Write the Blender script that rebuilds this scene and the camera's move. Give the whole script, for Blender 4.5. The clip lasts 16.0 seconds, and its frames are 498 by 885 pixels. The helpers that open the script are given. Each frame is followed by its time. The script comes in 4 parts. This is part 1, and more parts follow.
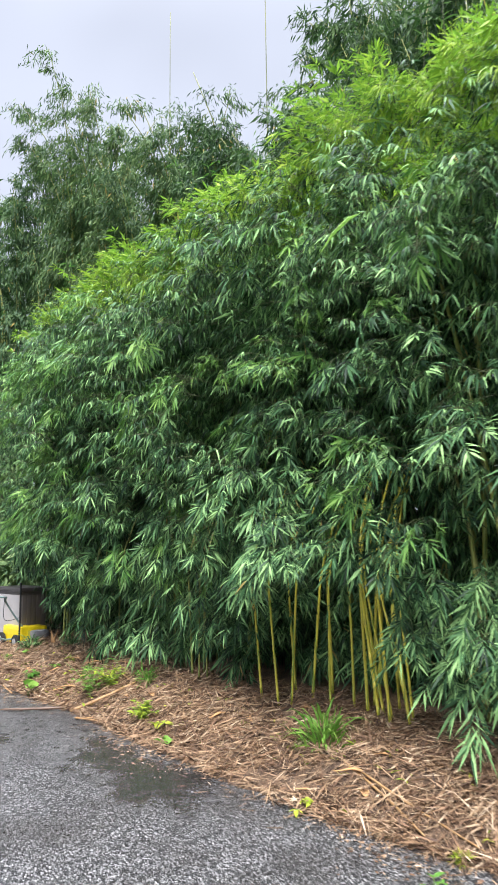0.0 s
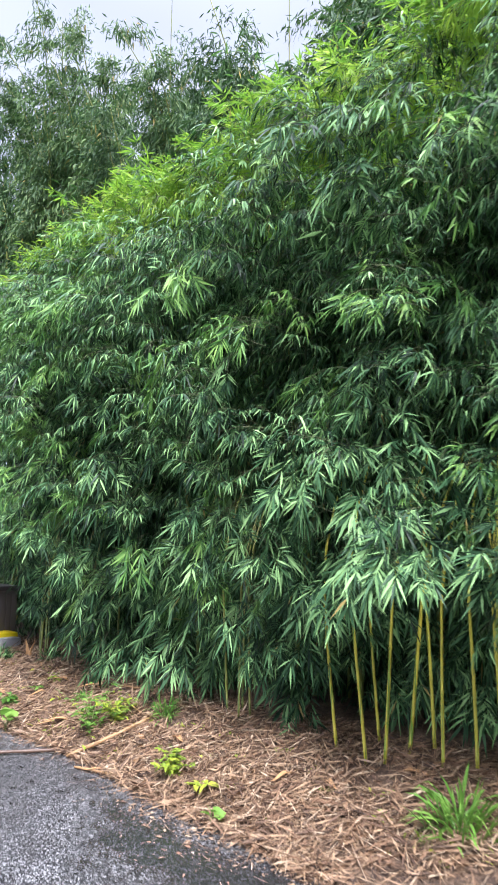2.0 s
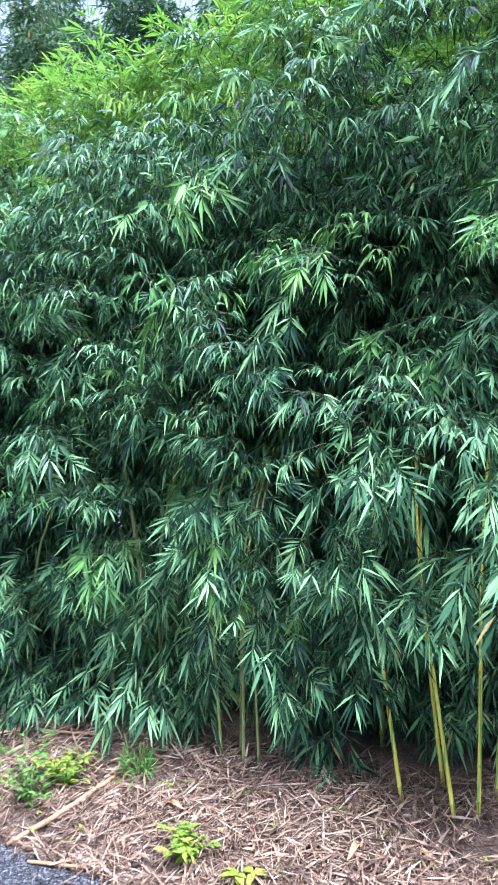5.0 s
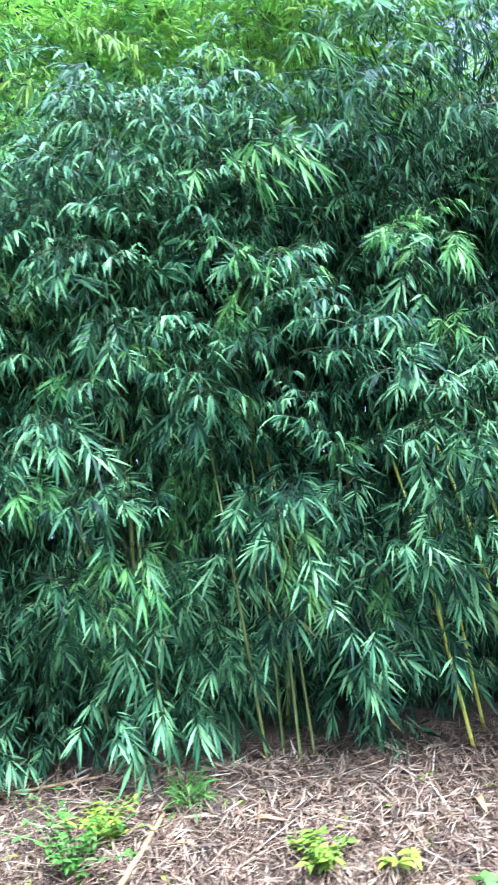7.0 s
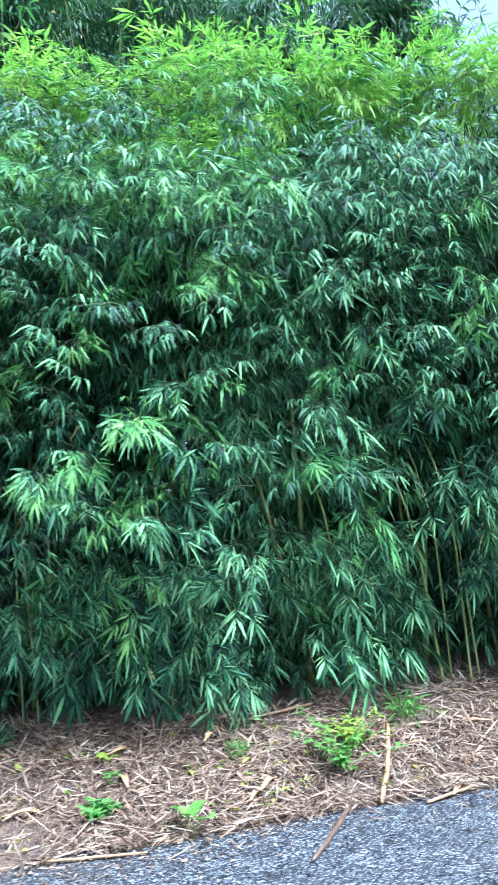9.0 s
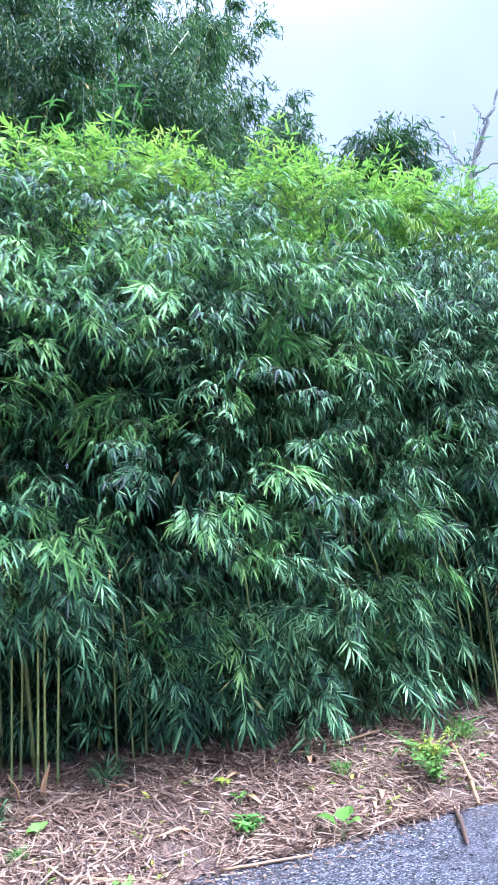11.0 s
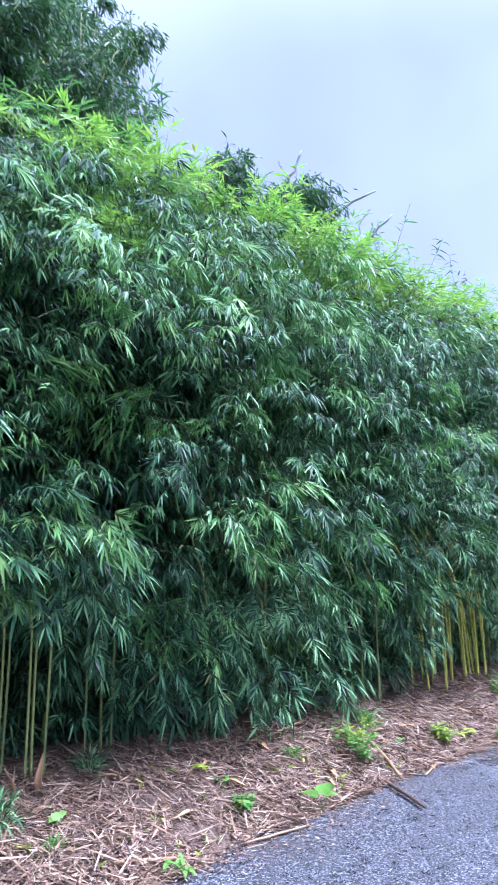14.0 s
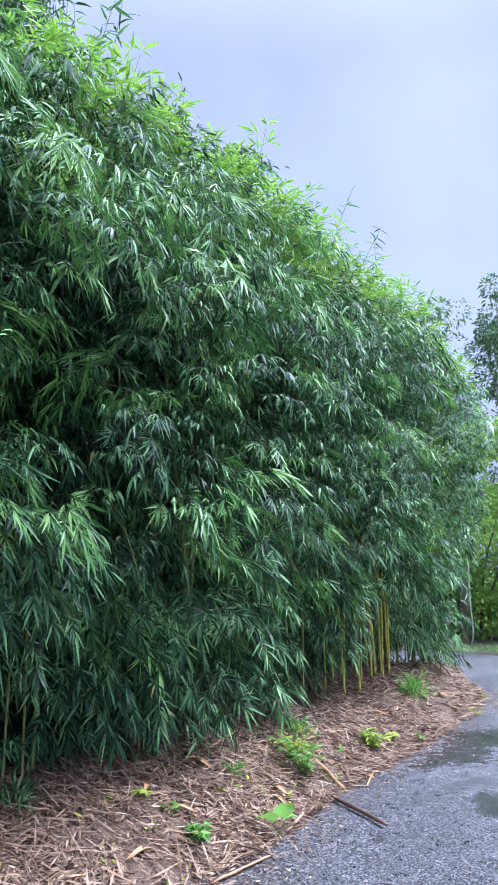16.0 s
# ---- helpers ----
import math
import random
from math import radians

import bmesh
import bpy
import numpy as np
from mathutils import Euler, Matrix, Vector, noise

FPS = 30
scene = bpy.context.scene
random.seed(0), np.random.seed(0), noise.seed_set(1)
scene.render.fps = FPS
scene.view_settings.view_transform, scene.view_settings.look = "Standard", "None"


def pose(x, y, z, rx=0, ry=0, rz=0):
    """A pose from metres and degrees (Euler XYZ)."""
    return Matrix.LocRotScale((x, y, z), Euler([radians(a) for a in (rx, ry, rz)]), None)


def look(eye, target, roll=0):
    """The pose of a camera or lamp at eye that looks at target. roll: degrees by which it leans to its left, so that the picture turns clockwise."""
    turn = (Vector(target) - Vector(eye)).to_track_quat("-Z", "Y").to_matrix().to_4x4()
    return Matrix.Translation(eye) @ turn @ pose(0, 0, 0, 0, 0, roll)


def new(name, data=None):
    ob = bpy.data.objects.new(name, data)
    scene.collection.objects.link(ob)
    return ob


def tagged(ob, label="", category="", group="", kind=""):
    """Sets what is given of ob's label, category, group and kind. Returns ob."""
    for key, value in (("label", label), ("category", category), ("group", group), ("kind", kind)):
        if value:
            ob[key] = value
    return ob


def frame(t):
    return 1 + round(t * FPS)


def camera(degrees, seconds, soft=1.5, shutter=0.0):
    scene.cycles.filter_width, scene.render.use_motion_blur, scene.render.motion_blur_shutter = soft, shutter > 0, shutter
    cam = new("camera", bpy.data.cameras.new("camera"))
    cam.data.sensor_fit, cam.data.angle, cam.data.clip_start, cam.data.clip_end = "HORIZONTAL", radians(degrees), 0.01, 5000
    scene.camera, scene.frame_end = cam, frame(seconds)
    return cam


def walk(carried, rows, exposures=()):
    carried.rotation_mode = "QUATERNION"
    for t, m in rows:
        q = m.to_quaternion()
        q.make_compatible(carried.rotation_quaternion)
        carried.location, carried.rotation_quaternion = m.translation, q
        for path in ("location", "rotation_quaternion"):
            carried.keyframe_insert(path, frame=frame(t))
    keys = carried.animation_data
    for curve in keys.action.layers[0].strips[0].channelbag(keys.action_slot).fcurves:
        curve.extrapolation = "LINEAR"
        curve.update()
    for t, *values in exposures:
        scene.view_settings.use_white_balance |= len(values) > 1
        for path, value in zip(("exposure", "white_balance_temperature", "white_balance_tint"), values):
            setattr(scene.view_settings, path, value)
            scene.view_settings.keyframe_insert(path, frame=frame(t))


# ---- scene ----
cam = camera(37.8, 16.0, soft=1.7, shutter=0.5)
METRES, EYE, TILT, LEAN, TURN = 13.0, 1.5, 8.22, 0.43, 47.5
ROWS = [
    (0.0, 0.0, 0.0, 0.0, -0.0, -0.0, -0.0),
    (0.5, -0.014, 0.0271, -0.0025, -0.53, -0.12, -0.64),
    (1.0, -0.0241, 0.0603, -0.0081, -1.38, -0.29, -1.26),
    (1.5, -0.0434, 0.0917, -0.0126, -2.42, -0.58, -1.71),
    (2.0, -0.0601, 0.1157, -0.0128, -3.91, -0.55, -1.9),
    (2.5, -0.0742, 0.1449, -0.016, -5.23, -0.22, -2.0),
    (3.0, -0.0931, 0.1653, -0.0202, -7.12, -0.83, -2.14),
    (5.5, -0.1633, 0.2433, -0.0271, -26.06, -0.13, -2.55),
    (6.0, -0.1994, 0.2706, -0.0328, -34.06, 0.27, -1.76),
    (6.5, -0.2336, 0.2988, -0.0354, -42.72, 0.12, -0.85),
    (7.0, -0.2682, 0.3245, -0.0382, -48.77, 0.62, -0.4),
    (7.5, -0.3073, 0.3457, -0.0384, -52.8, 0.1, -0.43),
    (8.0, -0.3446, 0.3705, -0.0449, -55.83, 0.09, -0.85),
    (8.5, -0.3815, 0.3936, -0.0501, -57.91, 0.76, -1.4),
    (9.0, -0.4137, 0.4188, -0.0544, -60.44, 1.52, -1.71),
    (11.5, -0.5333, 0.5623, -0.0837, -78.33, 10.15, -4.53),
    (12.0, -0.5487, 0.5936, -0.0872, -81.04, 11.09, -5.67),
    (12.5, -0.5644, 0.6176, -0.0898, -83.74, 11.62, -6.64),
    (13.0, -0.5635, 0.6387, -0.0935, -89.03, 11.81, -6.96),
    (13.5, -0.5592, 0.6625, -0.0968, -94.19, 11.7, -7.3),
    (14.0, -0.5527, 0.6806, -0.0993, -98.54, 11.78, -7.35),
    (14.5, -0.531, 0.6962, -0.1015, -102.78, 11.71, -7.32),
    (15.0, -0.5089, 0.7154, -0.1053, -106.74, 11.66, -7.37),
    (15.5, -0.4981, 0.7247, -0.1035, -109.32, 12.25, -7.55),
    (16.0, -0.4952, 0.7275, -0.1039, -111.24, 12.98, -7.76),
]
walk(cam, [(t, pose(0, 0, EYE, TILT, LEAN, TURN) @ pose(METRES * x, METRES * y, METRES * z, 90 + pitch, roll, yaw)) for t, x, y, z, yaw, pitch, roll in ROWS],
     exposures=[(0.0, 0.75, 6150, 13), (1.5, 0.88, 6080, 17), (3.0, 1.13, 5000, 20), (5.5, 1.47, 4850, 20), (7.0, 1.7, 4640, 9), (9.0, 1.55, 4550, 6), (11.5, 1.55, 4750, 29), (14.0, 1.27, 4700, 28), (16.0, 1.02, 5000, 22)])


# ---- world and light ----
world = bpy.data.worlds.new("overcast_sky")
scene.world = world
world.use_nodes = True
wn, wl = world.node_tree.nodes, world.node_tree.links
wn.clear()
sky = wn.new("ShaderNodeTexSky")
sky.sky_type = "NISHITA"
sky.sun_disc = False
sky.sun_elevation = radians(53)
sky.sun_rotation = radians(133)
sky.air_density, sky.dust_density, sky.ozone_density = 1.0, 4.0, 1.5
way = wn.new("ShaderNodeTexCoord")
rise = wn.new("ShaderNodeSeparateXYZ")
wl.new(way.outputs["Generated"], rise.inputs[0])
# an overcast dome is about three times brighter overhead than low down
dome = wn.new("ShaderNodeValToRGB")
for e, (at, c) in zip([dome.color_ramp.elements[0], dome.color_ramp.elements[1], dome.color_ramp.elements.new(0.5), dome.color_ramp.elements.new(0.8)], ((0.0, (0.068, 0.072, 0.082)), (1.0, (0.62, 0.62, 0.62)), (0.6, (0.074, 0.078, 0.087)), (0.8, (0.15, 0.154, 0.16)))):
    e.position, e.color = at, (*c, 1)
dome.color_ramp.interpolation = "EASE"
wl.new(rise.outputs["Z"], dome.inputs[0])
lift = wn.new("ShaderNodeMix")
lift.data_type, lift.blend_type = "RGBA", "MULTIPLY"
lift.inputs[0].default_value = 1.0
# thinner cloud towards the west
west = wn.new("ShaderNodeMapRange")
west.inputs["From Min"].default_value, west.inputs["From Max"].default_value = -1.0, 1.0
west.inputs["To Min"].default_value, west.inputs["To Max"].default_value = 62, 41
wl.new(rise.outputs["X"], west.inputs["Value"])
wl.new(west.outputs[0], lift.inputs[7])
veil = wn.new("ShaderNodeTexNoise")
veil.inputs["Scale"].default_value, veil.inputs["Detail"].default_value = 2.2, 3.0
wl.new(way.outputs["Generated"], veil.inputs["Vector"])
soft_veil = wn.new("ShaderNodeMapRange")
soft_veil.inputs["From Min"].default_value, soft_veil.inputs["From Max"].default_value = 0.3, 0.7
soft_veil.inputs["To Min"].default_value, soft_veil.inputs["To Max"].default_value = 0.85, 1.2
wl.new(veil.outputs["Fac"], soft_veil.inputs["Value"])
# the cloud is brighter round the hidden sun
sunward = wn.new("ShaderNodeVectorMath")
sunward.operation = "DOT_PRODUCT"
sunward.inputs[1].default_value = (0.44, -0.412, 0.797)
wl.new(way.outputs["Generated"], sunward.inputs[0])
glow = wn.new("ShaderNodeMapRange")
glow.inputs["From Min"].default_value, glow.inputs["From Max"].default_value = 0.5, 1.0
glow.inputs["To Min"].default_value, glow.inputs["To Max"].default_value = 1.0, 1.2
wl.new(sunward.outputs["Value"], glow.inputs["Value"])
bright = wn.new("ShaderNodeMath")
bright.operation = "MULTIPLY"
wl.new(soft_veil.outputs[0], bright.inputs[0])
wl.new(glow.outputs[0], bright.inputs[1])
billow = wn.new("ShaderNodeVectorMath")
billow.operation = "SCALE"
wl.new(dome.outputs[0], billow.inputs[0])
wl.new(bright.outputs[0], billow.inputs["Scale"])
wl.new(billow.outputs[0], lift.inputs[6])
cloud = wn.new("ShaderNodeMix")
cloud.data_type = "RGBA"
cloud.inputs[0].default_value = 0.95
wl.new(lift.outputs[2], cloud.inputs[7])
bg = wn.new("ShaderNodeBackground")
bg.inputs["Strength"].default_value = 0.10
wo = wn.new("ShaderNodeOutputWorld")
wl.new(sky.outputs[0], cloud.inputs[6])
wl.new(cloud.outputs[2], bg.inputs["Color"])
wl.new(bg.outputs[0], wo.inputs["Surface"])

sun_data = bpy.data.lights.new("sun", "SUN")
sun_data.energy, sun_data.angle, sun_data.color = 5.0, radians(20), (1.0, 0.96, 0.9)
sun = new("sun", sun_data)
sun.matrix_world = look((3, -3.5, 14.5), (-5, 4, 0))

# ---- materials ----


class Mat:
    """A small wrapper that builds a node material."""

    def __init__(self, name):
        self.m = bpy.data.materials.new(name)
        self.m.use_nodes = True
        self.t = self.m.node_tree
        self.bsdf = self.t.nodes["Principled BSDF"]
        self.out = self.t.nodes["Material Output"]

    def node(self, kind, **inputs):
        n = self.t.nodes.new(kind)
        for k, v in inputs.items():
            n.inputs[k.replace("_", " ")].default_value = v
        return n

    def link(self, a, b):
        self.t.links.new(a, b)

    def coords(self):
        return self.node("ShaderNodeTexCoord").outputs["Object"]

    def position(self):
        return self.node("ShaderNodeNewGeometry").outputs["Position"]

    def noise(self, vec, scale, detail=4.0, rough=0.55):
        n = self.node("ShaderNodeTexNoise", Scale=scale, Detail=detail, Roughness=rough)
        self.link(vec, n.inputs["Vector"])
        return n.outputs["Fac"]

    def voronoi(self, vec, scale, feature="F1", out="Distance"):
        n = self.node("ShaderNodeTexVoronoi", Scale=scale)
        n.feature = feature
        self.link(vec, n.inputs["Vector"])
        return n.outputs[out]

    def ramp(self, fac, *stops):
        n = self.t.nodes.new("ShaderNodeValToRGB")
        while len(n.color_ramp.elements) < len(stops):
            n.color_ramp.elements.new(0.5)
        for e, (p, c) in zip(n.color_ramp.elements, stops):
            e.position = p
            e.color = (*c, 1) if len(c) == 3 else c
        self.link(fac, n.inputs[0])
        return n.outputs[0]

    def math(self, op, a, b=0.0, c=0.0):
        n = self.t.nodes.new("ShaderNodeMath")
        n.operation = op
        for i, v in enumerate((a, b, c)):
            if isinstance(v, (int, float)):
                n.inputs[i].default_value = v
            else:
                self.link(v, n.inputs[i])
        return n.outputs[0]

    def mix(self, fac, a, b, blend="MIX"):
        n = self.t.nodes.new("ShaderNodeMix")
        n.data_type, n.blend_type = "RGBA", blend
        for i, v in ((0, fac), (6, a), (7, b)):
            if isinstance(v, (int, float)):
                n.inputs[i].default_value = v
            elif isinstance(v, tuple):
                n.inputs[i].default_value = (*v, 1)
            else:
                self.link(v, n.inputs[i])
        return n.outputs[2]

    def bump(self, height, strength=0.4, distance=0.01):
        n = self.node("ShaderNodeBump", Strength=strength, Distance=distance)
        self.link(height, n.inputs["Height"])
        self.link(n.outputs[0], self.bsdf.inputs["Normal"])

    def set(self, key, v):
        if isinstance(v, (int, float)):
            self.bsdf.inputs[key].default_value = v
        elif isinstance(v, tuple):
            self.bsdf.inputs[key].default_value = (*v, 1)
        else:
            self.link(v, self.bsdf.inputs[key])
        return self


def leaf_material(name, dark, mid, light, rough=0.38, through_light=0.3, dry=0.0, sheen=0.2):
    """Foliage: each leaf its own green, each spray a little lighter or darker, with some light coming through the blade."""
    k = Mat(name)
    island = k.node("ShaderNodeNewGeometry").outputs["Random Per Island"]
    own = k.node("ShaderNodeObjectInfo").outputs["Random"]
    mixed = k.math("MULTIPLY_ADD", own, 0.32, k.math("MULTIPLY", island, 0.68))
    col = k.ramp(mixed, (0.2, dark), (0.54, mid), (0.84, light))
    vein = k.noise(k.coords(), 60, 3)
    col = k.mix(0.35, col, k.ramp(vein, (0.3, (0.55, 0.6, 0.5)), (0.7, (1.15, 1.1, 1.0))), "MULTIPLY")
    if dry:
        is_dry = k.math("GREATER_THAN", island, 1.0 - dry)
        col = k.mix(is_dry, col, (0.34, 0.27, 0.09))
    k.set("Base Color", col).set("Roughness", k.math("MULTIPLY_ADD", island, 0.2, rough - 0.1)).set("Specular IOR Level", sheen)
    tr = k.node("ShaderNodeBsdfTranslucent")
    bright = k.mix(0.4, col, (0.16, 0.42, 0.06))
    k.link(bright, tr.inputs["Color"])
    sh = k.node("ShaderNodeMixShader", Fac=through_light)
    k.link(k.bsdf.outputs[0], sh.inputs[1])
    k.link(tr.outputs[0], sh.inputs[2])
    k.link(sh.outputs[0], k.out.inputs["Surface"])
    return k.m


# tone span widened beyond the leaf's own, standing in for leaf-scale light and shade
LEAF = leaf_material("bamboo_leaf", (0.008, 0.023, 0.012), (0.06, 0.146, 0.062), (0.28, 0.48, 0.19), 0.5, 0.07, 0.006, 0.15)
LEAF_YOUNG = leaf_material("young_bamboo_leaf", (0.155, 0.275, 0.028), (0.265, 0.415, 0.042), (0.4, 0.53, 0.065), 0.45, 0.38, 0.01)
LEAF_FRESH = leaf_material("fresh_bamboo_leaf", (0.06, 0.15, 0.045), (0.13, 0.28, 0.065), (0.25, 0.42, 0.11), 0.42, 0.22, 0.004)
# paler and greyer than the hedge leaf: distance haze put into the colour
LEAF_FAR = leaf_material("hazed_tall_bamboo_leaf", (0.045, 0.085, 0.048), (0.095, 0.16, 0.078), (0.18, 0.26, 0.11), 0.55, 0.14, 0.01, 0.12)
# darker copy of the far leaf: shade of the nearer clumps put into the colour
LEAF_TALL_SHADED = leaf_material("shaded_tall_bamboo_leaf", (0.024, 0.05, 0.03), (0.054, 0.1, 0.048), (0.12, 0.19, 0.075), 0.55, 0.14, 0.01, 0.1)
LEAF_SHRUB = leaf_material("shrub_leaf", (0.11, 0.2, 0.03), (0.2, 0.32, 0.05), (0.34, 0.44, 0.08), 0.55, 0.4, 0.02)
LEAF_WEED = leaf_material("weed_leaf", (0.11, 0.23, 0.04), (0.18, 0.35, 0.06), (0.29, 0.46, 0.1), 0.45, 0.35)
LEAF_WEED_YELLOW = leaf_material("yellowish_weed_leaf", (0.22, 0.32, 0.04), (0.36, 0.44, 0.05), (0.5, 0.5, 0.07), 0.5, 0.35, 0.05)
LEAF_GRASS = leaf_material("grass_blade", (0.07, 0.19, 0.03), (0.12, 0.28, 0.05), (0.22, 0.38, 0.08), 0.42, 0.3, 0.05)


def culm_material(name, base, stripe, shade):
    k = Mat(name)
    co = k.coords()
    sep = k.node("ShaderNodeSeparateXYZ")
    k.link(co, sep.inputs[0])
    stretch = k.node("ShaderNodeMapping")
    stretch.inputs["Scale"].default_value = (70, 70, 1.2)
    k.link(co, stretch.inputs[0])
    lines = k.noise(stretch.outputs[0], 1.0, 2)
    own = k.node("ShaderNodeObjectInfo").outputs["Random"]
    col = k.mix(k.ramp(lines, (0.56, (0, 0, 0)), (0.63, (1, 1, 1))), base, stripe)
    col = k.mix(k.math("MULTIPLY", own, 0.55), col, shade)
    blotch = k.noise(co, 9, 5, 0.65)
    col = k.mix(k.ramp(blotch, (0.55, (0, 0, 0)), (0.8, (0.7, 0.7, 0.7))), col, (0.16, 0.13, 0.05))
    k.set("Base Color", col).set("Roughness", k.ramp(blotch, (0.3, (0.28,) * 3), (0.8, (0.6,) * 3)))
    k.bump(lines, 0.15, 0.002)
    return k.m


CULM_YELLOW = culm_material("yellow_culm", (0.6, 0.53, 0.06), (0.16, 0.28, 0.03), (0.44, 0.42, 0.05))
CULM_GREEN = culm_material("olive_culm", (0.24, 0.27, 0.05), (0.09, 0.15, 0.03), (0.14, 0.13, 0.05))


def straw_material(name, *cols, rough=0.75):
    k = Mat(name)
    island = k.node("ShaderNodeNewGeometry").outputs["Random Per Island"]
    col = k.ramp(island, *[(i / (len(cols) - 1), c) for i, c in enumerate(cols)])
    fibre = k.noise(k.coords(), 140, 3, 0.7)
    col = k.mix(0.6, col, k.ramp(fibre, (0.3, (0.5, 0.47, 0.45)), (0.7, (1.1, 1.08, 1.05))), "MULTIPLY")
    k.set("Base Color", col).set("Roughness", rough)
    k.bump(fibre, 0.3, 0.003)
    return k.m


STRAW = straw_material("dry_litter", (0.036, 0.022, 0.015), (0.17, 0.096, 0.054), (0.33, 0.21, 0.12), (0.45, 0.315, 0.19), (0.078, 0.044, 0.029), (0.27, 0.16, 0.09), (0.62, 0.5, 0.35))
SHEATH = straw_material("dry_sheath", (0.36, 0.17, 0.07), (0.50, 0.28, 0.12), (0.55, 0.38, 0.20))


def soil_material():
    k = Mat("mulch_soil")
    p = k.position()
    a, b = k.noise(p, 5, 6, 0.7), k.noise(p, 60, 6, 0.75)
    col = k.ramp(b, (0.3, (0.02, 0.014, 0.011)), (0.5, (0.09, 0.056, 0.038)), (0.72, (0.33, 0.22, 0.135)))
    col = k.mix(k.ramp(a, (0.42, (0, 0, 0)), (0.7, (0.8, 0.8, 0.8))), col, k.ramp(b, (0.3, (0.10, 0.06, 0.035)), (0.7, (0.36, 0.24, 0.14))))
    k.set("Base Color", col).set("Roughness", 0.85)
    k.bump(b, 0.8, 0.03)
    return k.m


def ellipse_mask(k, p, cx, cy, rx, ry, turn, ragged):
    """1 inside a ragged ellipse on the ground, falling to 0 outside it."""
    mp = k.node("ShaderNodeMapping")
    mp.vector_type = "TEXTURE"
    mp.inputs["Location"].default_value = (cx, cy, 0)
    mp.inputs["Rotation"].default_value = (0, 0, radians(turn))
    mp.inputs["Scale"].default_value = (rx, ry, 1)
    k.link(p, mp.inputs[0])
    ln = k.t.nodes.new("ShaderNodeVectorMath")
    ln.operation = "LENGTH"
    k.link(mp.outputs[0], ln.inputs[0])
    return k.math("ADD", ln.outputs["Value"], k.math("MULTIPLY_ADD", ragged, 2.4, -1.2))


def asphalt_material():
    k = Mat("wet_asphalt")
    p = k.position()
    stones = k.t.nodes.new("ShaderNodeTexVoronoi")
    stones.inputs["Scale"].default_value = 130
    k.link(p, stones.inputs["Vector"])
    chips = k.t.nodes.new("ShaderNodeSeparateColor")
    k.link(stones.outputs["Color"], chips.inputs[0])
    grain = k.noise(p, 240, 3, 0.6)
    patch = k.noise(p, 1.1, 5, 0.6)
    mid = k.noise(p, 9, 4, 0.6)
    col = k.ramp(chips.outputs[0], (0.0, (0.018, 0.019, 0.021)), (0.5, (0.062, 0.064, 0.068)), (0.72, (0.2, 0.2, 0.203)), (0.95, (0.62, 0.62, 0.62)))
    col = k.mix(0.7, col, k.ramp(grain, (0.3, (0.6, 0.6, 0.6)), (0.75, (1.25, 1.25, 1.25))), "MULTIPLY")
    dirt = k.ramp(patch, (0.45, (0, 0, 0)), (0.75, (0.35, 0.35, 0.35)))
    col = k.mix(dirt, col, (0.10, 0.085, 0.07))
    ragged = k.noise(p, 2.6, 5, 0.62)
    wet = None
    for cx, cy, rx, ry, turn in ((-4.45, 3.0, 1.25, 0.4, -12), (-5.95, 2.55, 0.4, 0.2, 10)):
        one = ellipse_mask(k, p, cx, cy, rx, ry, turn, ragged)
        wet = one if wet is None else k.math("MINIMUM", wet, one)
    pool = k.ramp(wet, (0.45, (1, 1, 1)), (1.05, (0, 0, 0)))
    damp = k.ramp(k.math("MULTIPLY_ADD", patch, 0.6, k.math("MULTIPLY", mid, 0.4)), (0.36, (0.15, 0.15, 0.15)), (0.58, (0.9, 0.9, 0.9)))
    shade_wet = k.ramp(ellipse_mask(k, p, -7.3, 2.5, 2.9, 1.8, 0, ragged), (0.6, (0.95, 0.95, 0.95)), (1.3, (0, 0, 0)))
    damp = k.math("MAXIMUM", damp, k.math("MULTIPLY", shade_wet, k.ramp(mid, (0.35, (0.5, 0.5, 0.5)), (0.6, (1, 1, 1)))))
    col = k.mix(damp, col, k.mix(1.0, col, (0.4, 0.4, 0.41), "MULTIPLY"))
    col = k.mix(k.math("MULTIPLY", pool, 0.8), col, (0.018, 0.018, 0.018))
    rough = k.mix(damp, k.ramp(chips.outputs[1], (0.0, (0.36,) * 3), (1.0, (0.7,) * 3)), (0.26, 0.26, 0.26))
    rough = k.mix(pool, rough, (0.14, 0.14, 0.14))
    k.set("Base Color", col).set("Roughness", rough).set("Specular IOR Level", k.ramp(pool, (0.0, (0.2,) * 3), (1.0, (0.4,) * 3)))
    dome = k.math("MULTIPLY_ADD", chips.outputs[2], 0.6, k.math("SUBTRACT", 1.0, stones.outputs["Distance"]))
    height = k.math("MULTIPLY", dome, k.math("MULTIPLY_ADD", pool, -0.9, 1.0))
    k.bump(height, 1.0, 0.008)
    return k.m


